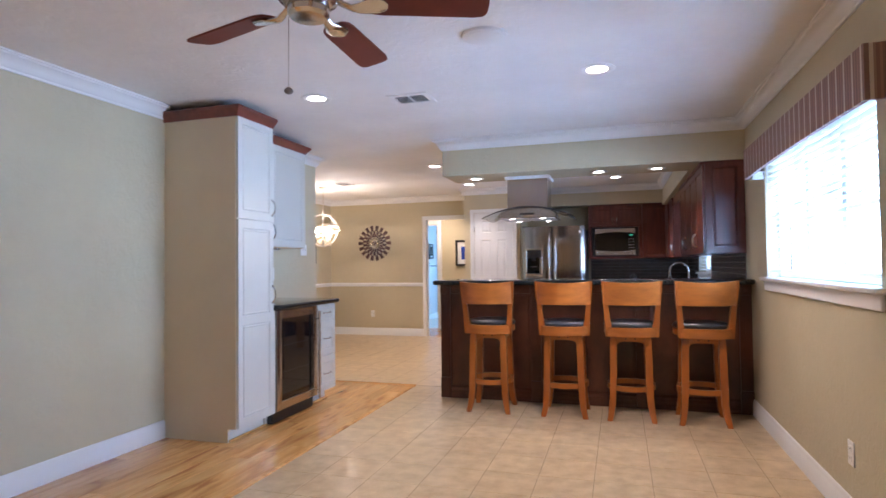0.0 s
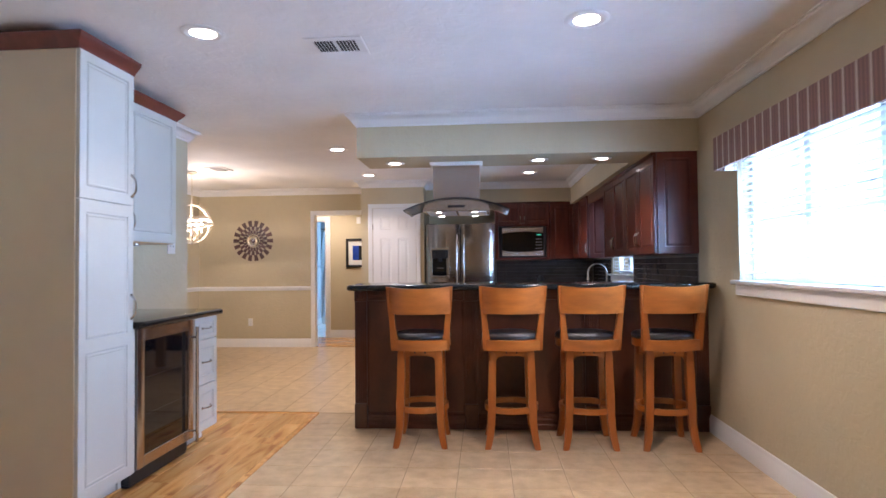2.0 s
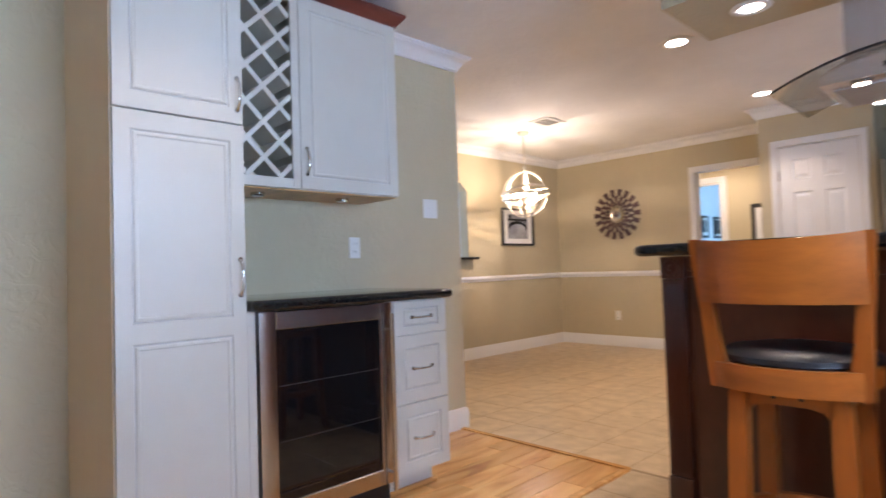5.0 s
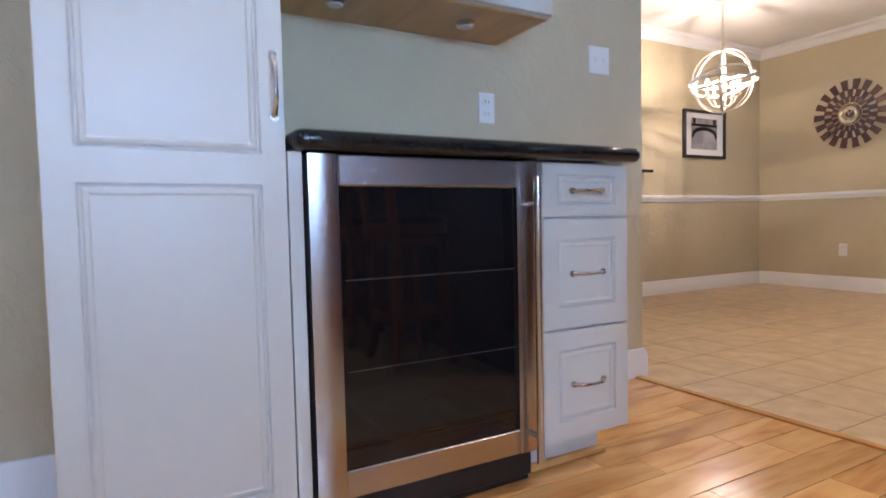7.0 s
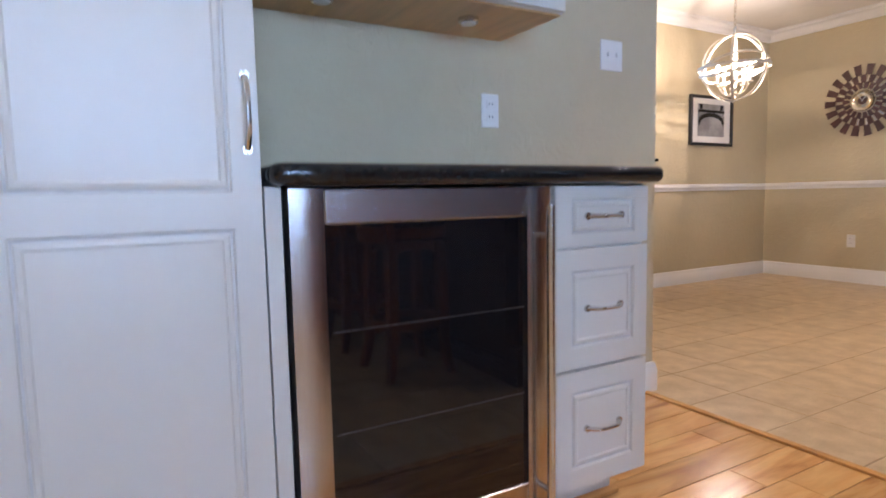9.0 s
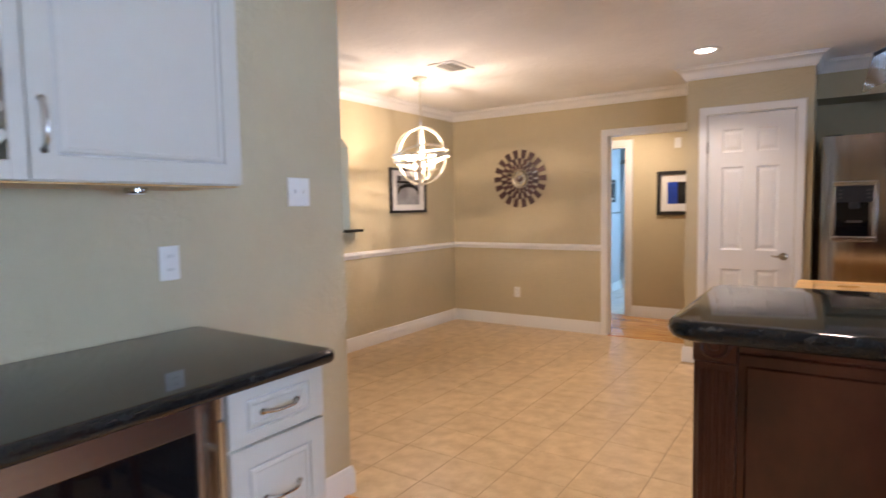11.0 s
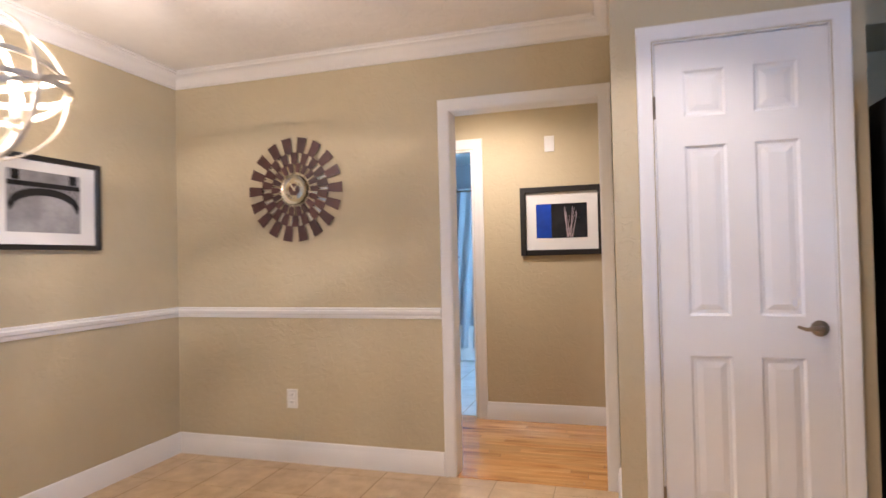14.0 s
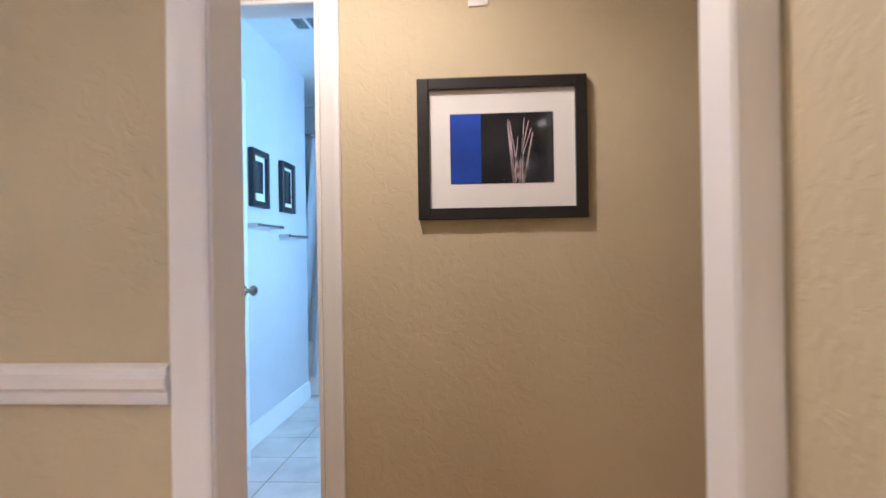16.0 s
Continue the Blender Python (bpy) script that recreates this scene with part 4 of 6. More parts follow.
# ---- kitchen ----
def framed_leaf(a0, a1, z0, z1, inset, t, at):
    """A framed leaf with a recessed groove and raised field, one closed mesh; at(a, z, depth) places its points."""
    bm = bmesh.new()
    steps = [(0.0, t), (0.0, 0.0015), (0.0015, 0.0), (inset, 0.0), (inset + 0.004, 0.007), (inset + 0.012, 0.007)]
    if z1 - z0 > 3 * inset and a1 - a0 > 3 * inset:
        steps += [(inset + 0.024, 0.0015)]
    loops = [[bm.verts.new(at(a, z, d)) for a, z in ((a0 + o, z0 + o), (a1 - o, z0 + o), (a1 - o, z1 - o), (a0 + o, z1 - o))] for o, d in steps]
    for p, q in zip(loops, loops[1:]):
        for i in range(4):
            bm.faces.new((p[i], p[(i + 1) % 4], q[(i + 1) % 4], q[i]))
    bm.faces.new(loops[0])
    bm.faces.new(loops[-1])
    bmesh.ops.recalc_face_normals(bm, faces=bm.faces)
    return bm


def panel_door_y(x0, x1, y, z0, z1, inset=0.05, t=0.020):
    """A framed cabinet door facing -y, front face at y."""
    return framed_leaf(x0, x1, z0, z1, inset, t, lambda a, z, d: (a, y + d, z))


def panel_door_x(x, y0, y1, z0, z1, inset=0.055, t=0.020):
    """A framed cabinet door facing -x, front face at x."""
    return framed_leaf(y0, y1, z0, z1, inset, t, lambda a, z, d: (x + d, a, z))


def wall_unit_east(y0, y1, name_label, end=False):
    """A pair-door wall unit on the east wall."""
    t = thing("kitchen_wall_cabinet", 1.18, (y0 + y1) / 2, 1.31, name_label, "wall cabinet", "dark cherry wall cabinets")
    h, d, hw = 0.795, 0.33, (y1 - y0) / 2
    part("carcass", boxes((-d + 0.02, 0, -hw, hw, 0, h)), MAHOG, t)
    if end:
        part("end_panel", panel_door_y(-d + 0.022, -0.002, -hw - 0.018, 0.0, h, 0.055, 0.018), MAHOG, t, "dark framed end panel")
    n = 2 if y1 - y0 > 0.55 else 1
    for i in range(n):
        a, b = -hw + (2 * hw) * i / n + 0.002, -hw + (2 * hw) * (i + 1) / n - 0.002
        dr = part("door", panel_door_x(-d, a, b, 0.004, h - 0.03), MAHOG, t)
        yy = (b - 0.03) if (i == 0 and n == 2) else (a + 0.03)
        part("handle", bow_pull((-d, yy, 0.13), 0.12, "z", (-1, 0, 0)), CHROME, dr, "satin nickel bow handle", True)
    part("top_moulding", boxes((-d - 0.012, 0, -hw, hw, h - 0.028, h), bevel=0.003), MAHOG, t)
    return t


wall_unit_east(6.325, 7.25, "dark cherry wall cabinet with a framed end panel", True)
wall_unit_east(7.25, 8.20, "dark cherry two-door wall cabinet above the sink run")
wall_unit_east(9.22, 9.75, "dark cherry wall cabinet in the kitchen corner", True)
_t = thing("cabinet_valance", 1.18, 8.71, 1.985, "dark cherry valance board above the kitchen window", "valance board")
part("board", boxes((-0.32, -0.30, -0.508, 0.488, 0, 0.12), bevel=0.002), MAHOG, _t)
_t = thing("microwave_cabinet", 0.10, 10.62, 1.33, "dark cherry cabinet housing the microwave, two doors above", "wall cabinet")
part("carcass", boxes((-0.40, 0.40, -0.32, 0, 0.47, 0.82), (-0.40, -0.355, -0.335, 0, -0.02, 0.47), (0.355, 0.40, -0.335, 0, -0.02, 0.47), (-0.355, 0.355, -0.335, 0, -0.02, 0.005)), MAHOG, _t)
for _a, _b, _h in ((-0.395, -0.002, -0.03), (0.002, 0.395, 0.03)):
    _d = part("door", panel_door_y(_a, _b, -0.342, 0.49, 0.80), MAHOG, _t)
    part("handle", bow_pull((_h, -0.342, 0.56), 0.09, "z", (0, -1, 0)), CHROME, _d, "satin nickel bow handle", True)
part("top_moulding", boxes((-0.40, 0.40, -0.352, 0, 0.802, 0.82), bevel=0.003), MAHOG, _t)
_t = thing("corner_wall_cabinet", 0.84, 10.62, 1.31, "dark cherry corner wall cabinet", "wall cabinet", "dark cherry wall cabinets")
part("carcass", boxes((-0.335, 0.34, -0.32, 0, 0, 0.84), (0.01, 0.34, -0.865, -0.32, 0, 0.80)), MAHOG, _t)
_d = part("door", panel_door_y(-0.332, 0.0, -0.342, 0.004, 0.80), MAHOG, _t)
_d = part("door", panel_door_x(-0.010, -0.862, -0.345, 0.004, 0.77), MAHOG, _t)
part("handle", bow_pull((-0.010, -0.80, 0.13), 0.12, "z", (-1, 0, 0)), CHROME, _d, "satin nickel bow handle", True)


def microwave():
    t = thing("microwave", 0.10, 10.60, 1.336, "stainless and black built-in microwave oven", "microwave")
    part("body", boxes((-0.345, 0.345, -0.30, 0.0, 0, 0.455), bevel=0.003), BLACK, t)
    bm = bmesh.new()
    prism(bm, [(-0.30, 0.355), (-0.20, 0.372), (-0.08, 0.382), (0.08, 0.382), (0.20, 0.372), (0.30, 0.355), (0.30, 0.44), (-0.30, 0.44)], -0.326, -0.30, "y")
    part("top_band", bm, STEELH, t, "curved stainless band")
    part("bottom_band", prism(bmesh.new(), [(-0.30, 0.025), (0.30, 0.025), (0.30, 0.108), (0.20, 0.092), (0.08, 0.082), (-0.08, 0.082), (-0.20, 0.092), (-0.30, 0.108)], -0.326, -0.30, "y"), STEELH, t, "stainless lower band")
    part("window", boxes((-0.30, 0.17, -0.320, -0.30, 0.080, 0.384)), BLACKGLASS, t, "dark glass window")
    c = part("control_panel", boxes((0.172, 0.30, -0.322, -0.30, 0.080, 0.384), bevel=0.002), BLACKGLASS, t)
    part("display", boxes((0.212, 0.262, -0.3235, -0.322, 0.325, 0.340)), LEDGREEN, c, "green clock display")
    for i in range(4):
        for j in range(3):
            part("button", boxes((0.196 + j * 0.032, 0.212 + j * 0.032, -0.324, -0.322, 0.130 + i * 0.045, 0.140 + i * 0.045)), SHADE, c)
    part("inner_screen", boxes((-0.28, 0.13, -0.3215, -0.320, 0.12, 0.32)), BLACKGLASS, t)
    return t


microwave()


def fridge():
    t = thing("french_door_fridge", -0.785, 10.10, 0, "stainless french-door fridge with a water dispenser", "fridge")
    hw = 0.47
    part("cabinet", boxes((-hw + 0.008, hw - 0.008, -0.44, 0.46, 0.05, 1.76), bevel=0.004), material("graphite_fridge_side", (0.035, 0.036, 0.038), 0.45, 0.2, var=0.1), t, "dark grey cabinet")
    part("base_grille", boxes((-hw + 0.02, hw - 0.02, -0.46, -0.40, 0.012, 0.085), bevel=0.006), BLACK, t)
    def bowed(x0, x1, z0, z1):
        bm = bmesh.new()
        n = 10
        pts = [(x0 + (x1 - x0) * i / n) for i in range(n + 1)]
        out = [(x, -0.525 - 0.030 * (1 - (x / hw) ** 2)) for x in pts]
        out[0] = (out[0][0] + 0.004, out[0][1] + 0.004)
        out[-1] = (out[-1][0] - 0.004, out[-1][1] + 0.004)
        prism(bm, out + [(x1, -0.445), (x0, -0.445)], z0, z1, "z")
        return bm
    for x0, x1, s in ((-hw, -0.003, -1), (0.003, hw, 1)):
        d = part("door", bowed(x0, x1, 0.735, 1.79), FRIDGESTEEL, t, "bowed stainless door", True)
        hx = s * 0.045
        bm = tube(bmesh.new(), [(hx, -0.55 - 0.055 * (1 - abs(f) ** 6), 1.27 + f * 0.37) for f in [i / 10 - 1 for i in range(21)]], 0.013, 12)
        part("handle", bm, CHROME, d, "tall bowed steel handle", True)
        if s < 0:
            dy = -0.548
            dp = part("dispenser_frame", boxes((-0.405, -0.145, dy - 0.012, dy + 0.02, 1.44, 1.475), (-0.405, -0.145, dy - 0.016, dy + 0.02, 1.06, 1.095),
                      (-0.405, -0.380, dy - 0.012, dy + 0.02, 1.095, 1.44), (-0.170, -0.145, dy - 0.012, dy + 0.02, 1.095, 1.44), bevel=0.006), CHROME, d, "polished dispenser surround")
            part("control_face", boxes((-0.380, -0.170, dy - 0.008, dy + 0.02, 1.33, 1.44), bevel=0.002), BLACK, dp)
            part("recess", boxes((-0.380, -0.170, dy - 0.002, dy + 0.02, 1.095, 1.33)), BLACKGLASS, dp, "dark dispenser recess")
            part("spout", boxes((-0.305, -0.245, dy - 0.020, dy - 0.002, 1.285, 1.33), bevel=0.008), BLACK, dp)
            part("paddle", boxes((-0.32, -0.23, dy - 0.008, dy - 0.002, 1.19, 1.205), bevel=0.003), SLOT, dp)
            for i in range(3):
                for xx in (-0.365, -0.205):
                    part("button", boxes((xx, xx + 0.02, dy - 0.0095, dy - 0.008, 1.355 + i * 0.026, 1.367 + i * 0.026)), SLOT, dp)
        else:
            part("badge", lathe(bmesh.new(), [(0.016, 0), (0.016, -0.003), (0.010, -0.004)], hw - 0.07, -0.533, 1.70, 18, "y"), SHADE, d, "round grey badge", True)
    f = part("freezer_drawer", bowed(-hw, hw, 0.10, 0.722), FRIDGESTEEL, t, "bowed stainless freezer drawer", True)
    part("handle", tube(bmesh.new(), [(x * 0.42, -0.55 - 0.05 * (1 - abs(x) ** 6), 0.66) for x in [i / 10 - 1 for i in range(21)]], 0.013, 12), CHROME, f, "wide steel handle", True)
    for s in (-1, 1):
        part("hinge_cap", boxes((s * 0.40 - 0.05, s * 0.40 + 0.05, -0.50, -0.38, 1.762, 1.80), bevel=0.006), BLACK, t)
    return t


fridge()

_t = thing("base_cabinet", 0.87, 8.60, 0, "dark cherry base cabinets below the sink counter", "cabinet")
part("carcass", boxes((-0.28, 0.31, -1.97, 2.02, 0.10, 0.878), (-0.21, 0.31, -1.97, 2.02, 0, 0.10)), MAHOG, _t)
for _i in range(6):
    part("door", panel_door_x(-0.302, -1.96 + _i * 0.57, -1.96 + _i * 0.57 + 0.56, 0.11, 0.86), MAHOG, _t)
_t = thing("base_cabinet", 0.15, 10.32, 0, "dark cherry base cabinet below the microwave", "cabinet")
part("carcass", boxes((-0.45, 0.43, -0.28, 0.30, 0.10, 0.878), (-0.45, 0.43, -0.21, 0.30, 0, 0.10)), MAHOG, _t)
for _i in range(2):
    part("door", panel_door_y(-0.44 + _i * 0.435, -0.44 + _i * 0.435 + 0.43, -0.302, 0.11, 0.86), MAHOG, _t)
_t = thing("peninsula_cabinet", -0.14, 6.82, 0, "dark walnut base cabinet behind the breakfast bar", "cabinet")
part("carcass", boxes((-0.92, 0.70, -0.305, 0.26, 0.10, 0.878), (-0.92, 0.70, -0.305, 0.19, 0, 0.10)), BARWOOD, _t)
for _i in range(3):
    part("door", boxes((-0.91 + _i * 0.5, -0.91 + _i * 0.5 + 0.49, 0.261, 0.281, 0.11, 0.86), bevel=0.003), BARWOOD, _t)
_c = thing("kitchen_worktop", 0.87, 8.55, 0.879, "polished black granite kitchen worktop", "worktop")
part("slab", slab(-0.325, 0.309, -1.42, 2.065, 0, 0.04), GRANITE, _c, "", True)
_c = thing("kitchen_worktop", 0.12, 10.32, 0.879, "polished black granite kitchen worktop", "worktop")
part("slab", slab(-0.45, 0.424, -0.325, 0.295, 0, 0.04), GRANITE, _c, "", True)
_c = thing("peninsula_worktop", -0.14, 6.82, 0.879, "polished black granite worktop behind the bar", "worktop")
part("slab", slab(-0.95, 1.30, -0.306, 0.302, 0, 0.04), GRANITE, _c, "", True)
_c = thing("cooktop", -0.70, 6.84, 0.920, "black glass cooktop set in the peninsula", "cooktop")
part("glass_plate", boxes((-0.38, 0.38, -0.22, 0.22, 0, 0.006), bevel=0.002), BLACKGLASS, _c)


def faucet():
    t = thing("sink_faucet", 0.98, 8.72, 0.920, "chrome gooseneck kitchen faucet", "faucet")
    part("base", lathe(bmesh.new(), [(0.028, 0), (0.028, 0.012), (0.018, 0.018), (0.016, 0.07), (0.014, 0.075)], seg=20), CHROME, t, "", True)
    pts = [(0, 0, 0.07), (0, 0, 0.20)] + [(-0.11 + 0.11 * math.cos(a), 0, 0.20 + 0.11 * math.sin(a)) for a in [math.pi * i / 14 for i in range(1, 15)]] + [(-0.22, 0, 0.15)]
    part("neck", tube(bmesh.new(), pts, 0.0125, 12), CHROME, t, "", True)
    part("spray_head", lathe(bmesh.new(), [(0.014, 0.12), (0.018, 0.125), (0.018, 0.155), (0.014, 0.16)], -0.22, 0, 0, 16), CHROME, t, "", True)
    part("lever", tube(bmesh.new(), [(0, -0.015, 0.05), (0, -0.05, 0.065), (0, -0.085, 0.09)], 0.006, 8), CHROME, t, "", True)


faucet()
_t = thing("black_tumbler", 0.36, 10.36, 0.920, "small black canister on the worktop", "canister")
part("body", lathe(bmesh.new(), [(0.045, 0), (0.05, 0.01), (0.05, 0.11), (0.035, 0.13), (0.02, 0.15)], seg=20), BLACK, _t, "", True)


def hood():
    t = thing("range_hood", -0.69, 6.76, 0, "stainless island hood with a curved glass canopy", "range hood")
    part("duct", boxes((-0.195, 0.195, -0.215, 0.10, 1.78, 2.085), bevel=0.002), STEEL, t, "brushed stainless chimney")
    part("ceiling_collar", boxes((-0.215, 0.215, -0.235, 0.12, 2.070, 2.098), (-0.222, 0.222, -0.242, 0.127, 2.088, 2.0985), bevel=0.003), TRIM, t, "white collar trim")
    bm = bmesh.new()
    prism(bm, [(-0.28, 1.690), (0.28, 1.690), (0.26, 1.735), (0.16, 1.778), (-0.16, 1.778), (-0.26, 1.735)], -0.26, 0.22, "y")
    body = part("body", bm, STEELH, t, "stainless hood body")
    part("filter", boxes((-0.25, -0.01, -0.16, 0.18, 1.683, 1.6895), (0.01, 0.25, -0.16, 0.18, 1.683, 1.6895), bevel=0.002), SHADE, body, "mesh grease filters")
    part("control_strip", boxes((-0.07, 0.07, -0.2625, -0.26, 1.715, 1.735)), BLACK, body)
    for xx in (-0.15, 0.15):
        for yy in (-0.20, 0.19):
            l = part("hood_lamp", lathe(bmesh.new(), [(0.034, 0), (0.034, -0.006), (0.028, -0.008)], xx, yy, 1.689, 20), CHROME, body, "", True)
            part("lens", lathe(bmesh.new(), [(0.025, -0.0082), (0.025, -0.0095)], xx, yy, 1.689, 18), LAMPFACE, l)
    # curved glass sheet
    n = 24
    top, bot = [], []
    for i in range(n + 1):
        f = i / n * 2 - 1
        x = f * 0.435
        top.append((x, 1.795 - 0.10 * f * f))
        bot.append((x, 1.787 - 0.10 * f * f))
    bm = bmesh.new()
    prism(bm, top + bot[::-1], -0.30, 0.26, "y")
    part("glass_canopy", bm, HOODGLASS, t, "curved clear glass canopy", True)
    bm = bmesh.new()
    prism(bm, [(x, z + 0.001) for x, z in top] + [(x, z - 0.001) for x, z in bot[::-1]], -0.3035, -0.3005, "y")
    part("glass_edge", bm, BLACK, t, "dark polished glass edge", True)


hood()
for _x, _y in ((-0.84, 6.57), (-0.54, 6.57), (-0.84, 6.95), (-0.54, 6.95)):
    spot_lamp(_x, _y, 1.672, 2.0, WARM, 110, 0.02)


def backsplash():
    s1 = solid("backsplash_east", boxes((XR - 0.004, XR - 0.0005, 6.33, 8.25, 0.92, 1.308), (XR - 0.004, XR - 0.0005, 9.37, 10.60, 0.92, 1.308), (XR - 0.004, XR - 0.0005, 8.25, 9.37, 0.92, 1.04)), TILEJOINT, "backsplash of narrow dark brown glass tiles", "backsplash")
    s2 = solid("backsplash_north", boxes((-0.29, XR - 0.004, 10.616, 10.6195, 0.92, 1.31)), TILEJOINT, "backsplash of narrow dark brown glass tiles", "backsplash")
    h, w, gap = 0.052, 0.30, 0.003
    cut = {}

    def course(parent, along, lo, hi, off, z):
        """One course of tiles from lo to hi, cut to fit at both ends."""
        p = lo - off
        while p < hi - 0.01:
            a, b = max(lo, p), min(hi, p + w - gap)
            if b - a > 0.012:
                key = (along, round(b - a, 3))
                if key not in cut:
                    cut[key] = mesh_from(boxes((-0.006, 0, 0, key[1], 0, h - gap) if along == "y" else (0, key[1], -0.006, 0, 0, h - gap)), "tile", BACKSPLASH)
                ob = new("tile", cut[key])
                ob.location, ob.parent = ((XR - 0.004, a, z) if along == "y" else (a, 10.616, z)), parent
            p += w

    for j in range(7):
        z = 0.923 + j * h
        off = (j % 2) * w / 2
        for lo, hi in (((6.34, 10.59),) if z + h < 1.045 else ((6.34, 8.24), (9.38, 10.59))):
            course(s1, "y", lo, hi, off, z)
        course(s2, "x", -0.28, XR - 0.012, off, z)


backsplash()


def cart():
    """A maple kitchen cart with a butcher-block top, a round scrap hole and a steel inset."""
    t = thing("kitchen_cart", -0.79, 8.49, 0, "maple butcher-block kitchen cart with open lower shelf", "kitchen cart")
    hx, hy, z1, z0 = 0.56, 0.325, 0.865, 0.825
    part("border_board", boxes((-hx, hx, -hy, -hy + 0.085, z0, z1), bevel=0.004), MAPLE, t)
    part("border_board", boxes((-hx, hx, hy - 0.085, hy, z0, z1), bevel=0.004), MAPLE, t)
    part("border_board", boxes((-hx, -hx + 0.085, -hy + 0.085, hy - 0.085, z0, z1), bevel=0.003), MAPLEV, t)
    part("border_board", boxes((hx - 0.085, hx, -hy + 0.085, hy - 0.085, z0, z1), bevel=0.003), MAPLEV, t)
    y = -hy + 0.087
    hole = (-0.31, 0.10, 0.055)
    i = 0
    while y < hy - 0.09:
        w = 0.0385
        x0, x1 = -hx + 0.087, 0.12
        cx, cy, r = hole
        ym = y + w / 2
        if abs(ym - cy) < r:
            k = math.sqrt(r * r - (ym - cy) ** 2)
            bm = boxes((x0, cx - k, y, y + w - 0.001, z0 + 0.004, z1 - 0.002), (cx + k, x1, y, y + w - 0.001, z0 + 0.004, z1 - 0.002))
        else:
            bm = boxes((x0, x1, y, y + w - 0.001, z0 + 0.004, z1 - 0.002))
        part("block_strip", bm, MAPLE, t)
        y += w
        i += 1
    # A capped dark plug: its colour stands for the shade down the hole.
    part("hole_plug", lathe(bmesh.new(), [(0.064, 0.0), (0.064, 0.030)], hole[0], hole[1], z0 - 0.01, 28), SLOT, t, "dark plug coloured as the shade in the scrap hole", True)
    part("steel_inset", boxes((0.125, hx - 0.088, -hy + 0.087, hy - 0.087, z0 + 0.01, z1 + 0.002), bevel=0.002), STEELH, t, "stainless steel inset")
    for sx in (-1, 1):
        for sy in (-1, 1):
            cx, cy = sx * (hx - 0.085), sy * (hy - 0.050)
            part("leg", boxes((cx - 0.056, cx + 0.056, cy - 0.026, cy + 0.026, 0.0, z0 - 0.001), bevel=0.004), MAPLEV, t)
    for sy in (-1, 1):
        cy = sy * (hy - 0.050)
        part("apron", boxes((-hx + 0.143, hx - 0.143, cy - 0.012, cy + 0.012, 0.64, z0 - 0.001), bevel=0.002), MAPLE, t)
        part("stretcher", boxes((-hx + 0.143, hx - 0.143, cy - 0.012, cy + 0.012, 0.46, 0.51), bevel=0.002), MAPLE, t)
    for sx in (-1, 1):
        cx = sx * (hx - 0.085)
        part("side_apron", boxes((cx - 0.012, cx + 0.012, -hy + 0.077, hy - 0.077, 0.71, z0 - 0.001), bevel=0.002), MAPLEV, t)
        part("side_stretcher", boxes((cx - 0.012, cx + 0.012, -hy + 0.077, hy - 0.077, 0.48, 0.53), bevel=0.002), MAPLEV, t)
    for k in range(8):
        y = -hy + 0.07 + k * 0.066
        part("shelf_slat", boxes((-hx + 0.145, hx - 0.145, y, y + 0.062, 0.512, 0.530), bevel=0.002), MAPLE, t)


cart()


# ---- windows ----
def window(name, y0, y1, z0, z1, sashes, label):
    """A window in the east wall: frame, panes, sill, apron and a lowered blind."""
    t = new(name)
    tagged(t, label, "window", "", "structure")
    xo = XR + 0.14
    part("window_frame", boxes((xo - 0.06, xo, y0, y0 + 0.04, z0, z1), (xo - 0.06, xo, y1 - 0.04, y1, z0, z1), (xo - 0.06, xo, y0 + 0.04, y1 - 0.04, z0, z0 + 0.04), (xo - 0.06, xo, y0 + 0.04, y1 - 0.04, z1 - 0.04, z1), bevel=0.003), TRIM, t)
    n = sashes
    w = (y1 - y0 - 0.08) / n
    zm = z0 + 0.43 * (z1 - z0)
    for i in range(n):
        a, b = y0 + 0.04 + i * w, y0 + 0.04 + (i + 1) * w
        if i:
            part("mullion", boxes((xo - 0.055, xo - 0.005, a - 0.035, a + 0.035, z0 + 0.04, z1 - 0.04), bevel=0.003), TRIM, t)
        part("meeting_rail", boxes((xo - 0.05, xo - 0.015, a + 0.036, b - 0.036, zm - 0.02, zm + 0.02), bevel=0.003), TRIM, t)
        for p, q in ((z0 + 0.04, zm - 0.02), (zm + 0.02, z1 - 0.04)):
            g = part("pane", boxes((xo - 0.034, xo - 0.030, a + 0.036, b - 0.036, p, q)), GLASS, t)
            g.visible_shadow = False
    part("window_sill", boxes((XR - 0.045, xo - 0.06, y0 - 0.05, y1 + 0.05, z0 - 0.028, z0 - 0.002), bevel=0.006), TRIM, t, "white painted sill")
    part("apron", boxes((XR - 0.018, XR - 0.0005, y0 - 0.03, y1 + 0.03, z0 - 0.098, z0 - 0.029), bevel=0.004), TRIM, t, "white painted apron")
    return t


window("window_1", 3.72, 5.62, 1.128, 2.02, 3, "white framed triple window over the stools")
window("window_2", 8.30, 9.32, 1.108, 1.95, 2, "small white kitchen window above the sink")


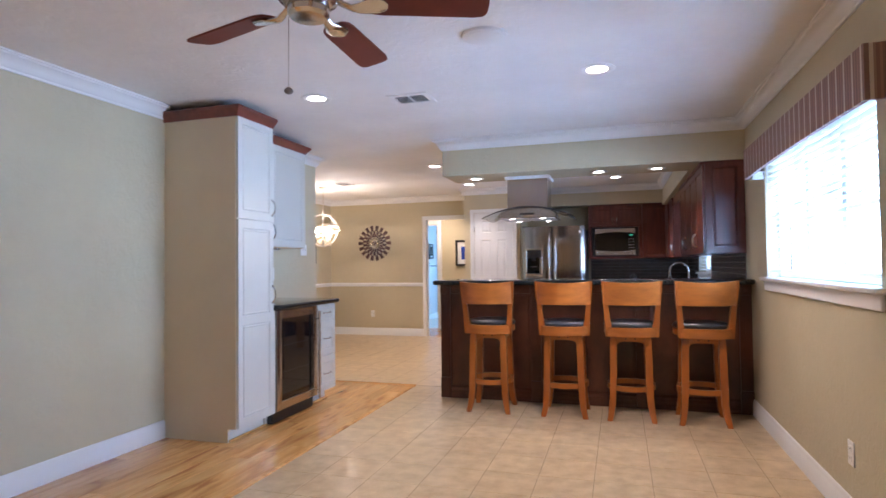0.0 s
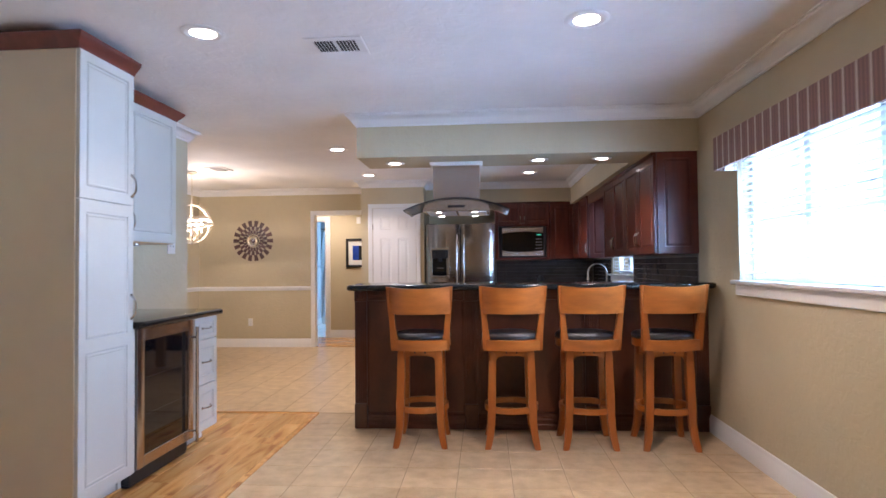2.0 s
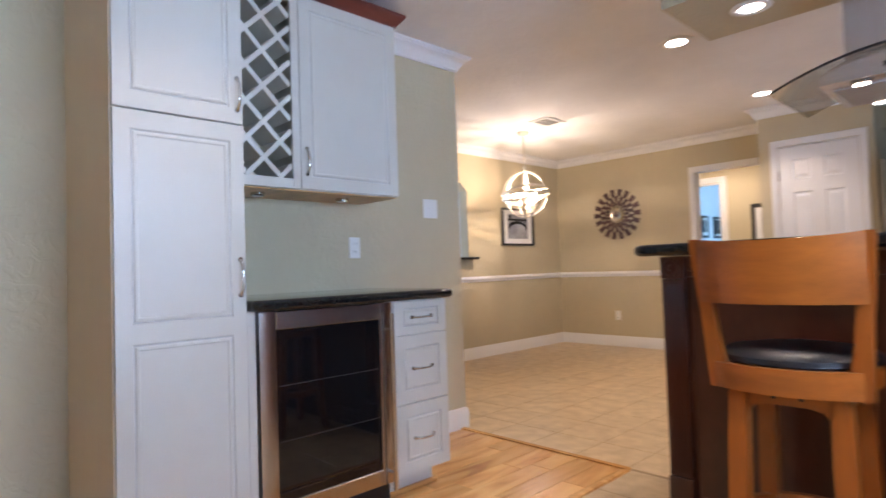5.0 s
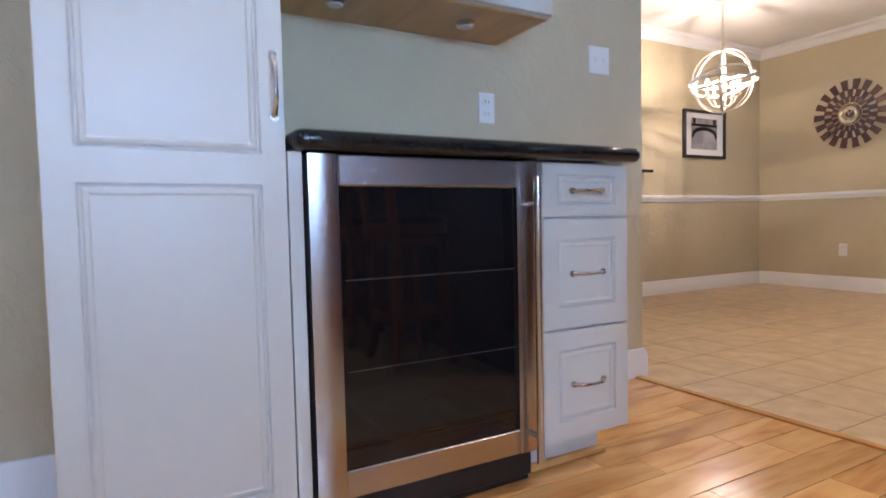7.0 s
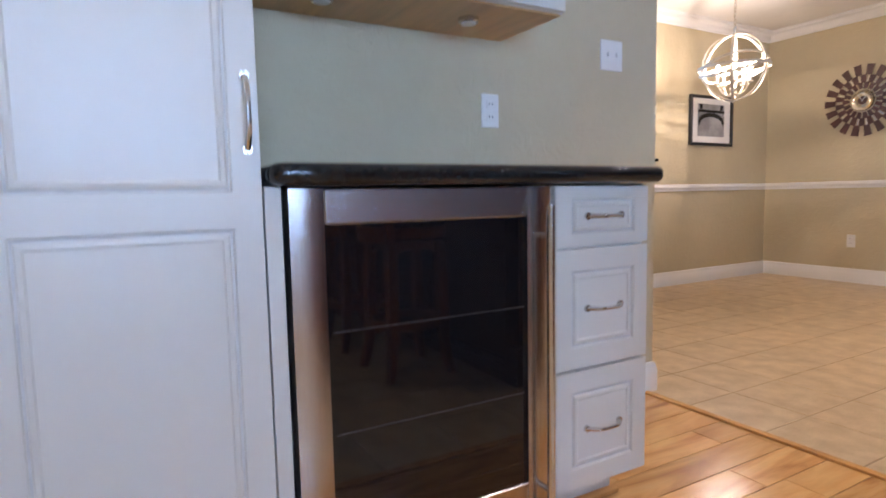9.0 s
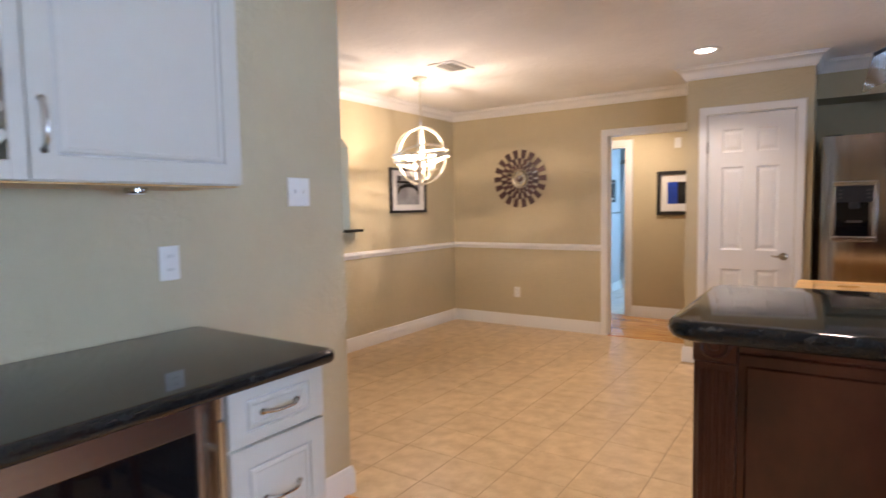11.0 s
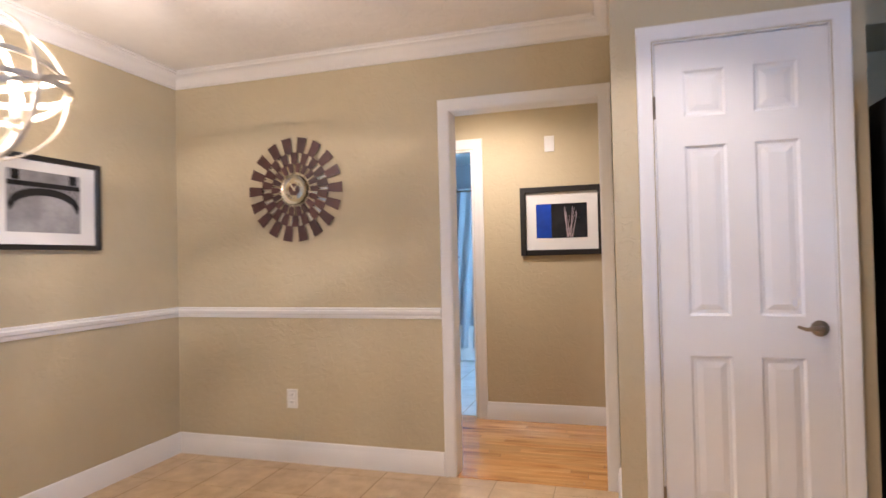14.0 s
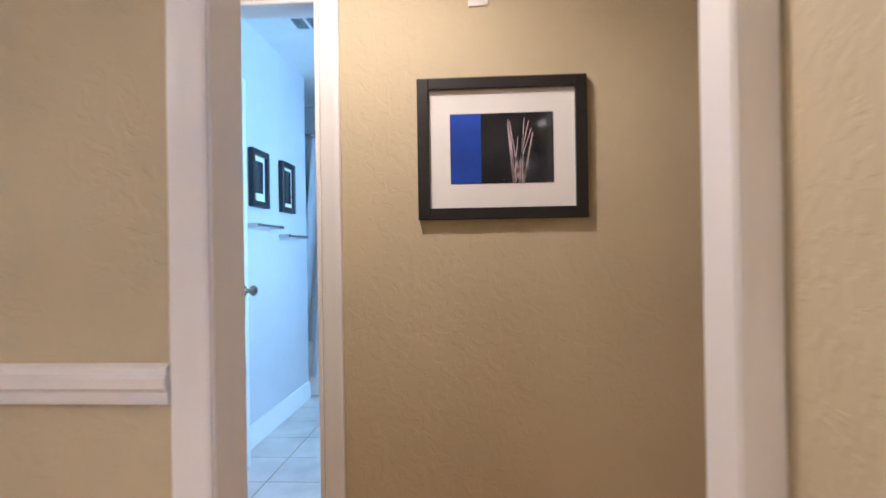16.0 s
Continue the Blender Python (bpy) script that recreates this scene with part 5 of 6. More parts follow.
def blind(y0, y1, z0, z1, x):
    t = thing("window_blind", x, (y0 + y1) / 2, z0, "white horizontal slat blind, lowered with open slats", "blind")
    hw, h = (y1 - y0) / 2, z1 - z0
    part("head_rail", boxes((-0.022, 0.022, -hw, hw, h - 0.04, h), bevel=0.003), BLIND, t)
    part("bottom_rail", boxes((-0.020, 0.020, -hw, hw, 0, 0.018), bevel=0.004), BLIND, t)
    bm = bmesh.new()
    box(bm, -0.022, 0.022, -hw, hw, -0.0012, 0.0012)
    bmesh.ops.rotate(bm, verts=bm.verts, cent=(0, 0, 0), matrix=Matrix.Rotation(radians(8), 3, "Y"))
    me = mesh_from(bm, "slat", BLIND)
    n = int((h - 0.07) / 0.042)
    for i in range(n):
        ob = new("slat", me)
        ob.parent, ob.location = t, (0, 0, 0.05 + i * 0.042)
    for f in (-0.8, -0.27, 0.27, 0.8):
        part("ladder_cord", tube(bmesh.new(), [(-0.024, f * hw, 0.01), (-0.024, f * hw, h - 0.04)], 0.0014, 6), BLIND, t)
    part("wand", tube(bmesh.new(), [(-0.03, hw - 0.03, h - 0.05), (-0.035, hw - 0.028, -0.10)], 0.004, 8), BLIND, t, "clear tilt wand", True)


blind(3.745, 5.595, 1.165, 2.015, XR + 0.035)
blind(8.32, 9.30, 1.13, 1.945, XR + 0.035)


def valance():
    t = thing("window_valance", 1.18, 4.58, 1.845, "red, tan and brown striped fabric cornice valance", "valance")
    hw = 1.10
    bm = bmesh.new()
    n = 40
    low = []
    for i in range(n + 1):
        f = i / n * 2 - 1
        low.append((f * hw, 0.012 * math.cos(f * math.pi * 0.5) + 0.0))
    prism(bm, low + [(hw, 0.215), (-hw, 0.215)], -0.125, -0.105, "x")
    part("front_board", bm, STRIPES, t, "striped fabric front")
    for s in (-1, 1):
        part("side_return", boxes((-0.1048, -0.001, s * hw - (0.018 if s > 0 else 0), s * hw + (0 if s > 0 else 0.018), 0, 0.215), bevel=0.002), STRIPES, t)
    part("top_board", boxes((-0.1048, -0.001, -hw + 0.019, hw - 0.019, 0.197, 0.214)), STRIPES, t)
    part("bracket", boxes((-0.08, -0.001, hw - 0.06, hw - 0.04, -0.01, 0.05), bevel=0.002), CHROME, t)


valance()


# ---- ceiling fittings ----
# Two of these, at y 0.90, are added fittings that stay unseen.
for _x, _y, _z in DOWNLIGHTS:
    _k = 1.0 if _z > 2.2 else 0.74
    _t = thing("recessed_downlight", _x, _y, _z, "white recessed ceiling downlight, lit", "downlight", "recessed downlights")
    part("trim_ring", lathe(bmesh.new(), [(_k * _r, _h) for _r, _h in ((0.084, -0.001), (0.108, -0.001), (0.110, -0.004), (0.102, -0.008), (0.088, -0.009), (0.084, -0.006))], seg=36), TRIM, _t, "", True)
    part("lens", lathe(bmesh.new(), [(_k * _r, _h) for _r, _h in ((0.086, -0.0015), (0.0855, -0.0055), (0.001, -0.0075))], seg=32), LAMPFACE, _t, "glowing lens", True)


def vent(x0, x1, y0, y1, label, duct=None):
    t = thing("ceiling_vent", (x0 + x1) / 2, (y0 + y1) / 2, CEIL, label, "vent", "ceiling vents")
    hx, hy = (x1 - x0) / 2, (y1 - y0) / 2
    part("frame", boxes((-hx, hx, -hy, -hy + 0.045, -0.008, -0.0005), (-hx, hx, hy - 0.045, hy, -0.008, -0.0005), (-hx, -hx + 0.045, -hy + 0.045, hy - 0.045, -0.008, -0.0005),
                        (hx - 0.045, hx, -hy + 0.045, hy - 0.045, -0.008, -0.0005), (-0.008, 0.008, -hy + 0.045, hy - 0.045, -0.008, -0.0005), bevel=0.002), TRIM, t)
    # No duct is modelled: the sheet's colour gives the shade between slats.
    part("backing", boxes((-hx + 0.045, hx - 0.045, -hy + 0.045, hy - 0.045, -0.002, -0.0006)), duct or SLOT, t, "flat sheet coloured as the duct's shade")
    n = 12
    for i in range(n):
        x = -hx + 0.05 + (2 * hx - 0.10) * (i + 0.5) / n
        bm = boxes((-0.006, 0.006, -hy + 0.046, hy - 0.046, -0.0008, 0.0008))
        bmesh.ops.rotate(bm, verts=bm.verts, cent=(0, 0, 0), matrix=Matrix.Rotation(radians(48), 3, "Y"))
        bmesh.ops.translate(bm, verts=bm.verts, vec=(x, 0, -0.0075))
        part("slat", bm, TRIM, t)


vent(-1.40, -1.09, 4.69, 4.94, "white louvred ceiling vent in the living room")
vent(-3.80, -3.56, 8.39, 8.70, "white louvred ceiling vent near the chandelier", SHADE)
vent(-0.45, -0.19, 8.55, 8.72, "white louvred ceiling vent in the kitchen")
_t = thing("ceiling_speaker", -0.49, 3.87, CEIL, "white round ceiling speaker with a domed grille", "ceiling speaker")
part("rim", lathe(bmesh.new(), [(0.100, -0.0005), (0.120, -0.0005), (0.118, -0.012), (0.102, -0.016)], seg=40), TRIM, _t, "", True)
part("grille", lathe(bmesh.new(), [(0.101, -0.002), (0.100, -0.018), (0.06, -0.026), (0.002, -0.028)], seg=40), PLASTIC, _t, "", True)


def fan():
    t = thing("ceiling_fan", -0.886, 2.76, 0, "brushed nickel ceiling fan with five cherry blades", "ceiling fan")
    part("canopy", lathe(bmesh.new(), [(0.085, 2.4395), (0.085, 2.42), (0.06, 2.38), (0.03, 2.36)], seg=30), CHROME, t, "", True)
    part("downrod", lathe(bmesh.new(), [(0.014, 2.36), (0.014, 2.30)], seg=14), CHROME, t, "", True)
    part("motor", lathe(bmesh.new(), [(0.04, 2.31), (0.10, 2.295), (0.125, 2.26), (0.125, 2.215), (0.10, 2.185), (0.07, 2.178)], seg=36), CHROME, t, "", True)
    part("switch_housing", lathe(bmesh.new(), [(0.070, 2.178), (0.074, 2.172), (0.074, 2.140), (0.062, 2.128), (0.02, 2.124), (0.002, 2.124)], seg=32), CHROME, t, "", True)
    for k in range(5):
        a = radians(20 + 72 * k)
        rot = Matrix.Rotation(a, 4, "Z")
        tilt = Matrix.Translation((0, 0, 2.185)) @ Matrix.Rotation(radians(-12), 4, "X")
        bm = bmesh.new()
        out = [(0.20, -0.036), (0.225, -0.056), (0.26, -0.062), (0.60, -0.070), (0.634, -0.064), (0.648, -0.045), (0.650, 0.0),
               (0.648, 0.045), (0.634, 0.064), (0.60, 0.070), (0.26, 0.062), (0.225, 0.056), (0.20, 0.036)]
        prism(bm, out, -0.004, 0.004, "z")
        bmesh.ops.transform(bm, matrix=rot @ tilt, verts=bm.verts)
        b = part("blade", bm, BLADE, t, "cherry veneer blade")
        # a cast arm that swells into a rounded paddle under the blade
        bm = bmesh.new()
        rows = []
        for x, w, h, zz in ((0.085, 0.014, 0.010, 0.014), (0.12, 0.016, 0.010, -0.004), (0.155, 0.018, 0.010, -0.020), (0.185, 0.030, 0.009, -0.020), (0.215, 0.040, 0.008, -0.014),
                            (0.250, 0.040, 0.007, -0.0115), (0.272, 0.030, 0.006, -0.0105), (0.284, 0.012, 0.005, -0.0100)):
            rows.append([bm.verts.new((x, w * math.cos(q), zz + h * math.sin(q))) for q in [2 * math.pi * n / 12 for n in range(12)]])
        for r0, r1 in zip(rows, rows[1:]):
            for n in range(12):
                bm.faces.new((r0[n], r0[(n + 1) % 12], r1[(n + 1) % 12], r1[n]))
        bm.faces.new(list(reversed(rows[0])))
        bm.faces.new(rows[-1])
        bmesh.ops.recalc_face_normals(bm, faces=bm.faces)
        bmesh.ops.transform(bm, matrix=rot @ tilt, verts=bm.verts)
        part("blade_iron", bm, CHROME, b, "cast nickel blade bracket", True)
    c = part("pull_chain", tube(bmesh.new(), [(-0.05, -0.05, 2.12), (-0.05, -0.052, 1.87)], 0.0016, 6), CHROME, t)
    part("pull_ball", lathe(bmesh.new(), [(0.002, 1.845), (0.012, 1.849), (0.017, 1.857), (0.012, 1.866), (0.003, 1.871)], -0.05, -0.052, 0, 16), PULLBALL, c, "", True)


fan()


def chandelier():
    t = thing("orb_chandelier", -4.11, 8.72, 0, "silver-leaf iron orb chandelier with lit candle bulbs", "chandelier")
    zc, r = 1.785, 0.245
    part("canopy", lathe(bmesh.new(), [(0.065, 2.4395), (0.065, 2.43), (0.05, 2.415), (0.015, 2.405)], seg=28), CREAM, t, "", True)
    z = 2.405
    i = 0
    while z > zc + r + 0.05:
        pts = []
        for k in range(12):
            a = 2 * math.pi * k / 12
            u, v = 0.009 * math.cos(a), 0.019 * math.sin(a)
            pts.append((u, 0, z - 0.017 + v) if i % 2 else (0, u, z - 0.017 + v))
        part("chain_link", tube(bmesh.new(), pts, 0.0022, 6, True), CREAM, t, "", True)
        z -= 0.030
        i += 1
    part("stem", lathe(bmesh.new(), [(0.006, zc + r + 0.055), (0.014, zc + r + 0.04), (0.008, zc + r + 0.02), (0.016, zc + r - 0.005), (0.008, zc + r - 0.03), (0.008, zc - 0.13), (0.026, zc - 0.15), (0.018, zc - 0.175), (0.008, zc - 0.19), (0.008, zc - r), (0.012, zc - r - 0.006), (0.006, zc - r - 0.012)], seg=16), CREAM, t, "turned centre stem", True)
    def ring(rot, rr, w=0.019, th=0.003):
        n = 56
        bm = bmesh.new()
        pts = [(rr * math.cos(2 * math.pi * i / n), rr * math.sin(2 * math.pi * i / n), 0) for i in range(n)]
        sweep(bm, pts, [(-th, -w / 2), (th, -w / 2), (th, w / 2), (-th, w / 2)], True)
        bmesh.ops.transform(bm, matrix=Matrix.Translation((0, 0, zc)) @ Matrix.Diagonal((1, 1, 0.99, 1)) @ rot, verts=bm.verts)
        return part("ring", bm, CREAM, t, "flat iron hoop", True)
    E = Matrix.Rotation
    ring(E(radians(90), 4, "X"), r)
    ring(E(radians(60), 4, "Z") @ E(radians(90), 4, "X"), r - 0.008)
    ring(E(radians(120), 4, "Z") @ E(radians(90), 4, "X"), r - 0.016)
    ring(E(radians(17), 4, "X"), r - 0.004)
    ring(E(radians(-17), 4, "Y") @ E(radians(-9), 4, "X"), r - 0.012)
    ring(Matrix.Identity(4), r + 0.004)
    for k in range(5):
        a = radians(72 * k + 15)
        c, s = math.cos(a), math.sin(a)
        R = 0.115
        pts = [(f * R * c, f * R * s, zc - 0.185 - 0.02 * math.sin(f * math.pi) + 0.07 * f ** 3) for f in [i / 8 for i in range(9)]]
        arm = part("arm", tube(bmesh.new(), pts, 0.0055, 8), CREAM, t, "", True)
        z0 = zc - 0.115
        part("bobeche", lathe(bmesh.new(), [(0.008, -0.01), (0.026, 0.0), (0.028, 0.006), (0.012, 0.006)], R * c, R * s, z0, 18), CREAM, arm, "", True)
        part("candle_sleeve", lathe(bmesh.new(), [(0.0105, 0.006), (0.0105, 0.075)], R * c, R * s, z0, 14), PAPER, arm, "ivory candle sleeve", True)
        part("bulb", lathe(bmesh.new(), [(0.006, 0.076), (0.014, 0.092), (0.0155, 0.105), (0.010, 0.128), (0.002, 0.143)], R * c, R * s, z0, 14), BULBGLOW, arm, "glowing candle bulb", True)
        point_lamp(-4.11 + 0.115 * c, 8.72 + 0.115 * s, z0 + 0.150, 9.2)


chandelier()


# ---- doors ----
def six_panel_door(name, x, y, rz, w, h, label, knob_side=1, lever=True):
    """A moulded six-panel door; local x runs along the leaf from its hinge side, front faces local -y."""
    t = new(name)
    t.location, t.rotation_euler = (x, y, 0.007), (0, 0, radians(rz))
    tagged(t, label, "door", "", "structure")
    bm = bmesh.new()
    th = 0.035
    s, m = 0.105 * w / 0.62, 0.10 * w / 0.62
    pw = (w - 2 * s - m) / 2
    rows = [(0.235, 0.80), (0.955, 1.62), (1.735, h - 0.115)]
    xs = [0, s, s + pw, s + pw + m, w - s, w]
    zs = [0] + [v for r in rows for v in r] + [h]
    for sgn, yf in ((-1, 0.0), (1, th)):
        grid = {}
        for a, b in zip(xs, xs[1:]):
            for c, d in zip(zs, zs[1:]):
                hole = (a in (xs[1], xs[3])) and any(abs(c - r[0]) < 1e-6 for r in rows)
                ring = [(a, c), (b, c), (b, d), (a, d)]
                if not hole:
                    bm.faces.new([bm.verts.new((p, yf, q)) for p, q in ring])
                    continue
                steps = [(0.0, 0.0), (0.010, 0.008), (0.022, 0.009), (0.045, 0.003)]
                loops = []
                for off, dep in steps:
                    loops.append([bm.verts.new((p, yf - sgn * dep, q)) for p, q in ((a + off, c + off), (b - off, c + off), (b - off, d - off), (a + off, d - off))])
                for l0, l1 in zip(loops, loops[1:]):
                    for i in range(4):
                        bm.faces.new((l0[i], l0[(i + 1) % 4], l1[(i + 1) % 4], l1[i]))
                bm.faces.new(loops[-1])
    for a, b in (((0, 0), (w, 0)), ((w, 0), (w, h)), ((w, h), (0, h)), ((0, h), (0, 0))):
        bm.faces.new([bm.verts.new(v) for v in ((a[0], 0, a[1]), (b[0], 0, b[1]), (b[0], th, b[1]), (a[0], th, a[1]))])
    bmesh.ops.remove_doubles(bm, verts=bm.verts, dist=1e-5)
    bmesh.ops.recalc_face_normals(bm, faces=bm.faces)
    leaf = part("leaf", bm, TRIM, t)
    kx = w - 0.058
    for sg, yy in ((-1, 0.0), (1, th)):
        k = part("door_handle", lathe(bmesh.new(), [(0.030, 0), (0.030, sg * 0.008), (0.012, sg * 0.014), (0.010, sg * 0.045)], kx, yy, 0.912, 20, "y"), AGED, leaf, "aged nickel lever handle", True)
        if lever:
            part("lever", tube(bmesh.new(), [(kx, yy + sg * 0.042, 0.912), (kx - 0.025, yy + sg * 0.046, 0.915), (kx - 0.055, yy + sg * 0.045, 0.912), (kx - 0.082, yy + sg * 0.040, 0.922)], [0.010, 0.009, 0.007, 0.005], 10), AGED, k, "", True)
        else:
            part("knob", lathe(bmesh.new(), [(0.012, sg * 0.040), (0.026, sg * 0.052), (0.028, sg * 0.062), (0.018, sg * 0.074), (0.002, sg * 0.077)], kx, yy, 0.912, 20, "y"), AGED, k, "", True)
    for z in (0.24, 1.78):
        part("hinge", tube(bmesh.new(), [(-0.006, -0.006, z - 0.045), (-0.006, -0.006, z + 0.045)], 0.006, 8), AGED, t, "", True)
    return t


AGED = material("aged_nickel", (0.30, 0.25, 0.19), 0.3, 1.0, var=0.15, scale=30)
six_panel_door("door_1", -2.032, 9.839, 0, 0.604, 2.033, "closed white six-panel pantry door")
six_panel_door("door_2", -3.922, 11.79, 84, 0.72, 2.0, "open white six-panel bathroom door", lever=False)


# ---- dining room ----
DIALMETAL = material("champagne_dial_metal", (0.42, 0.37, 0.29), 0.16, 1.0, var=0.1, scale=30)


def clock():
    t = thing("sunburst_clock", -4.045, 10.488, 1.645, "sunburst wall clock of espresso wood and silver paddles", "wall clock")
    part("dial", lathe(bmesh.new(), [(0.090, -0.002), (0.092, -0.014), (0.088, -0.024), (0.082, -0.022), (0.066, -0.016), (0.058, -0.018), (0.002, -0.018)], seg=40, axis="y"), DIALMETAL, t, "round silver dial", True)
    part("dial_centre", lathe(bmesh.new(), [(0.036, -0.0182), (0.036, -0.0205), (0.002, -0.0205)], seg=28, axis="y"), CLOCKWOOD, t, "", True)
    for a, ln in ((40, 0.045), (-35, 0.06)):
        bm = boxes((-0.003, 0.003, -0.0235, -0.0215, -0.01, ln))
        bmesh.ops.rotate(bm, verts=bm.verts, cent=(0, 0, 0), matrix=Matrix.Rotation(radians(a), 3, "Y"))
        part("hand", bm, CHROME, t)
    n = 18
    for ring, (r0, r1, w0, w1, off) in enumerate(((0.105, 0.160, 0.026, 0.038, 0.0), (0.155, 0.225, 0.034, 0.050, 0.5), (0.222, 0.315, 0.046, 0.063, 0.0))):
        for k in range(n):
            a = 2 * math.pi * (k + off) / n
            yy = -0.010 - 0.003 * ((ring + k) % 2)
            bm = bmesh.new()
            prism(bm, [(r0, -w0 / 2), (r1, -w1 / 2), (r1, w1 / 2), (r0, w0 / 2)], yy - 0.004, yy, "y")
            bmesh.ops.rotate(bm, verts=bm.verts, cent=(0, 0, 0), matrix=Matrix.Rotation(-a, 3, "Y"))
            part("paddle", bm, CLOCKWOOD, t)
    for k in range(n):
        a = 2 * math.pi * (k + 0.5) / n
        bm = bmesh.new()
        prism(bm, [(0.09, -0.003), (0.205, -0.005), (0.205, 0.005), (0.09, 0.003)], -0.0065, -0.0035, "y")
        bmesh.ops.rotate(bm, verts=bm.verts, cent=(0, 0, 0), matrix=Matrix.Rotation(-a, 3, "Y"))
        part("spoke", bm, DIALMETAL, t, "champagne metal spoke", True)
    for k in range(n):
        a = 2 * math.pi * k / n
        bm = bmesh.new()
        prism(bm, [(0.10, -0.003), (0.23, -0.004), (0.23, 0.004), (0.10, 0.003)], -0.0032, -0.0012, "y")
        bmesh.ops.rotate(bm, verts=bm.verts, cent=(0, 0, 0), matrix=Matrix.Rotation(-a, 3, "Y"))
        part("spoke", bm, CHROME, t, "silver spoke", True)


clock()


def picture(name, origin, rz, w, h, fw, label, mat_w, draw):
    """A framed picture hung on a wall: local x along the wall, front to local -y, origin at its lower middle."""
    t = thing(name, *origin, label, "picture", "framed pictures", rz)
    hw = w / 2
    part("frame", boxes((-hw, -hw + fw, -0.032, -0.001, 0, h), (hw - fw, hw, -0.032, -0.001, 0, h), (-hw + fw, hw - fw, -0.0318, -0.001, 0, fw), (-hw + fw, hw - fw, -0.0318, -0.001, h - fw, h), bevel=0.002), FRAMEBLACK, t, "black wooden frame")
    part("mat_board", boxes((-hw + fw, hw - fw, -0.012, -0.002, fw, h - fw)), PAPER, t, "white mat board")
    draw(t, -hw + fw + mat_w[0], hw - fw - mat_w[1], fw + mat_w[2], h - fw - mat_w[3])
    return t


GLOSSY = material("glazed_dark_print", (0.018, 0.018, 0.02), 0.06, var=0.3, scale=8)


def grass_print(t, x0, x1, z0, z1):
    p = part("print", boxes((x0, x1, -0.0135, -0.012, z0, z1)), GLOSSY, t, "dark photograph of pale grass blades")
    part("blue_field", boxes((x0 + 0.001, x0 + (x1 - x0) * 0.30, -0.0142, -0.0136, z0 + 0.001, z1 - 0.001)), BLUEINK, p, "deep blue field")
    rng = random.Random(4)
    cx = x0 + (x1 - x0) * 0.66
    for k in range(11):
        tx = cx + rng.uniform(-0.055, 0.06)
        bx = cx + rng.uniform(-0.02, 0.025)
        top = z1 - rng.uniform(0.005, 0.09)
        bm = bmesh.new()
        prism(bm, [(bx - 0.003, z0 + 0.001), (bx + 0.003, z0 + 0.001), (tx + 0.001, top), (tx - 0.001, top)], -0.0146, -0.0138, "y")
        part("blade_mark", bm, STRAWINK, p)


def tower_print(t, x0, x1, z0, z1):
    p = part("print", boxes((x0, x1, -0.0135, -0.012, z0, z1)), GREYINK, t, "grey photograph of an iron arch")
    n = 14
    xm, hw = (x0 + x1) / 2, (x1 - x0) / 2
    bm = bmesh.new()
    up, lo = [], []
    for i in range(n + 1):
        f = i / n * 2 - 1
        up.append((xm + f * hw * 0.98, z0 + (z1 - z0) * (0.45 + 0.28 * math.sqrt(max(0, 1 - f * f)))))
        lo.append((xm + f * hw * 0.90, z0 + (z1 - z0) * (0.33 + 0.28 * math.sqrt(max(0, 1 - f * f)))))
    prism(bm, up + lo[::-1], -0.0142, -0.0136, "y")
    part("arch_mark", bm, INK, p)
    dz = z1 - z0
    for k in range(13):
        f = k / 12 * 2 - 1
        foot = z0 + dz * (0.45 + 0.28 * math.sqrt(max(0, 1 - f * f)))
        for lean in (-0.10, 0.10):
            a, b = xm + f * hw * 0.92, xm + max(-0.94, min(0.94, f * 0.92 + lean)) * hw
            bm = bmesh.new()
            prism(bm, [(a - 0.0012, foot), (a + 0.0012, foot), (b + 0.0012, z0 + dz * 0.75), (b - 0.0012, z0 + dz * 0.75)], -0.0140, -0.0136, "y")
            part("lattice_mark", bm, INK, p)
    part("deck_mark", boxes((x0 + 0.002, x1 - 0.002, -0.0146, -0.0136, z0 + (z1 - z0) * 0.74, z0 + (z1 - z0) * 0.82)), INK, p)
    for s in (-1, 1):
        part("pier_mark", boxes((xm + s * hw * 0.78 - 0.02, xm + s * hw * 0.78 + 0.02, -0.0144, -0.0136, z0 + (z1 - z0) * 0.83, z1 - 0.003)), INK, p)


def plain_print(t, x0, x1, z0, z1):
    part("print", boxes((x0, x1, -0.0135, -0.012, z0, z1)), GLOSSY, t, "dark glazed photograph")


picture("framed_photograph", (-2.566, YH - 0.001, 1.215), 0, 0.592, 0.498, 0.040, "black framed photograph of pale grass on a hall wall", (0.075, 0.075, 0.085, 0.085), grass_print)
picture("framed_photograph", (XD + 0.001, 9.575, 1.295), 90, 0.62, 0.462, 0.026, "black framed grey photograph below the chandelier", (0.09, 0.09, 0.06, 0.05), tower_print)
picture("framed_photograph", (-3.969, 12.95, 1.38), 90, 0.26, 0.34, 0.035, "dark framed picture on the bathroom wall", (0.03, 0.03, 0.05, 0.03), plain_print)
picture("framed_photograph", (-3.969, 13.45, 1.38), 90, 0.26, 0.34, 0.035, "dark framed picture on the bathroom wall", (0.02, 0.02, 0.03, 0.02), plain_print)

_t = thing("arch_ledge", XD, 7.955, 1.131, "dark wooden ledge in the arched pass-through", "ledge")
part("board", boxes((-0.17, 0.115, -0.790, 0.790, 0, 0.026), bevel=0.006), GRANITE, _t)


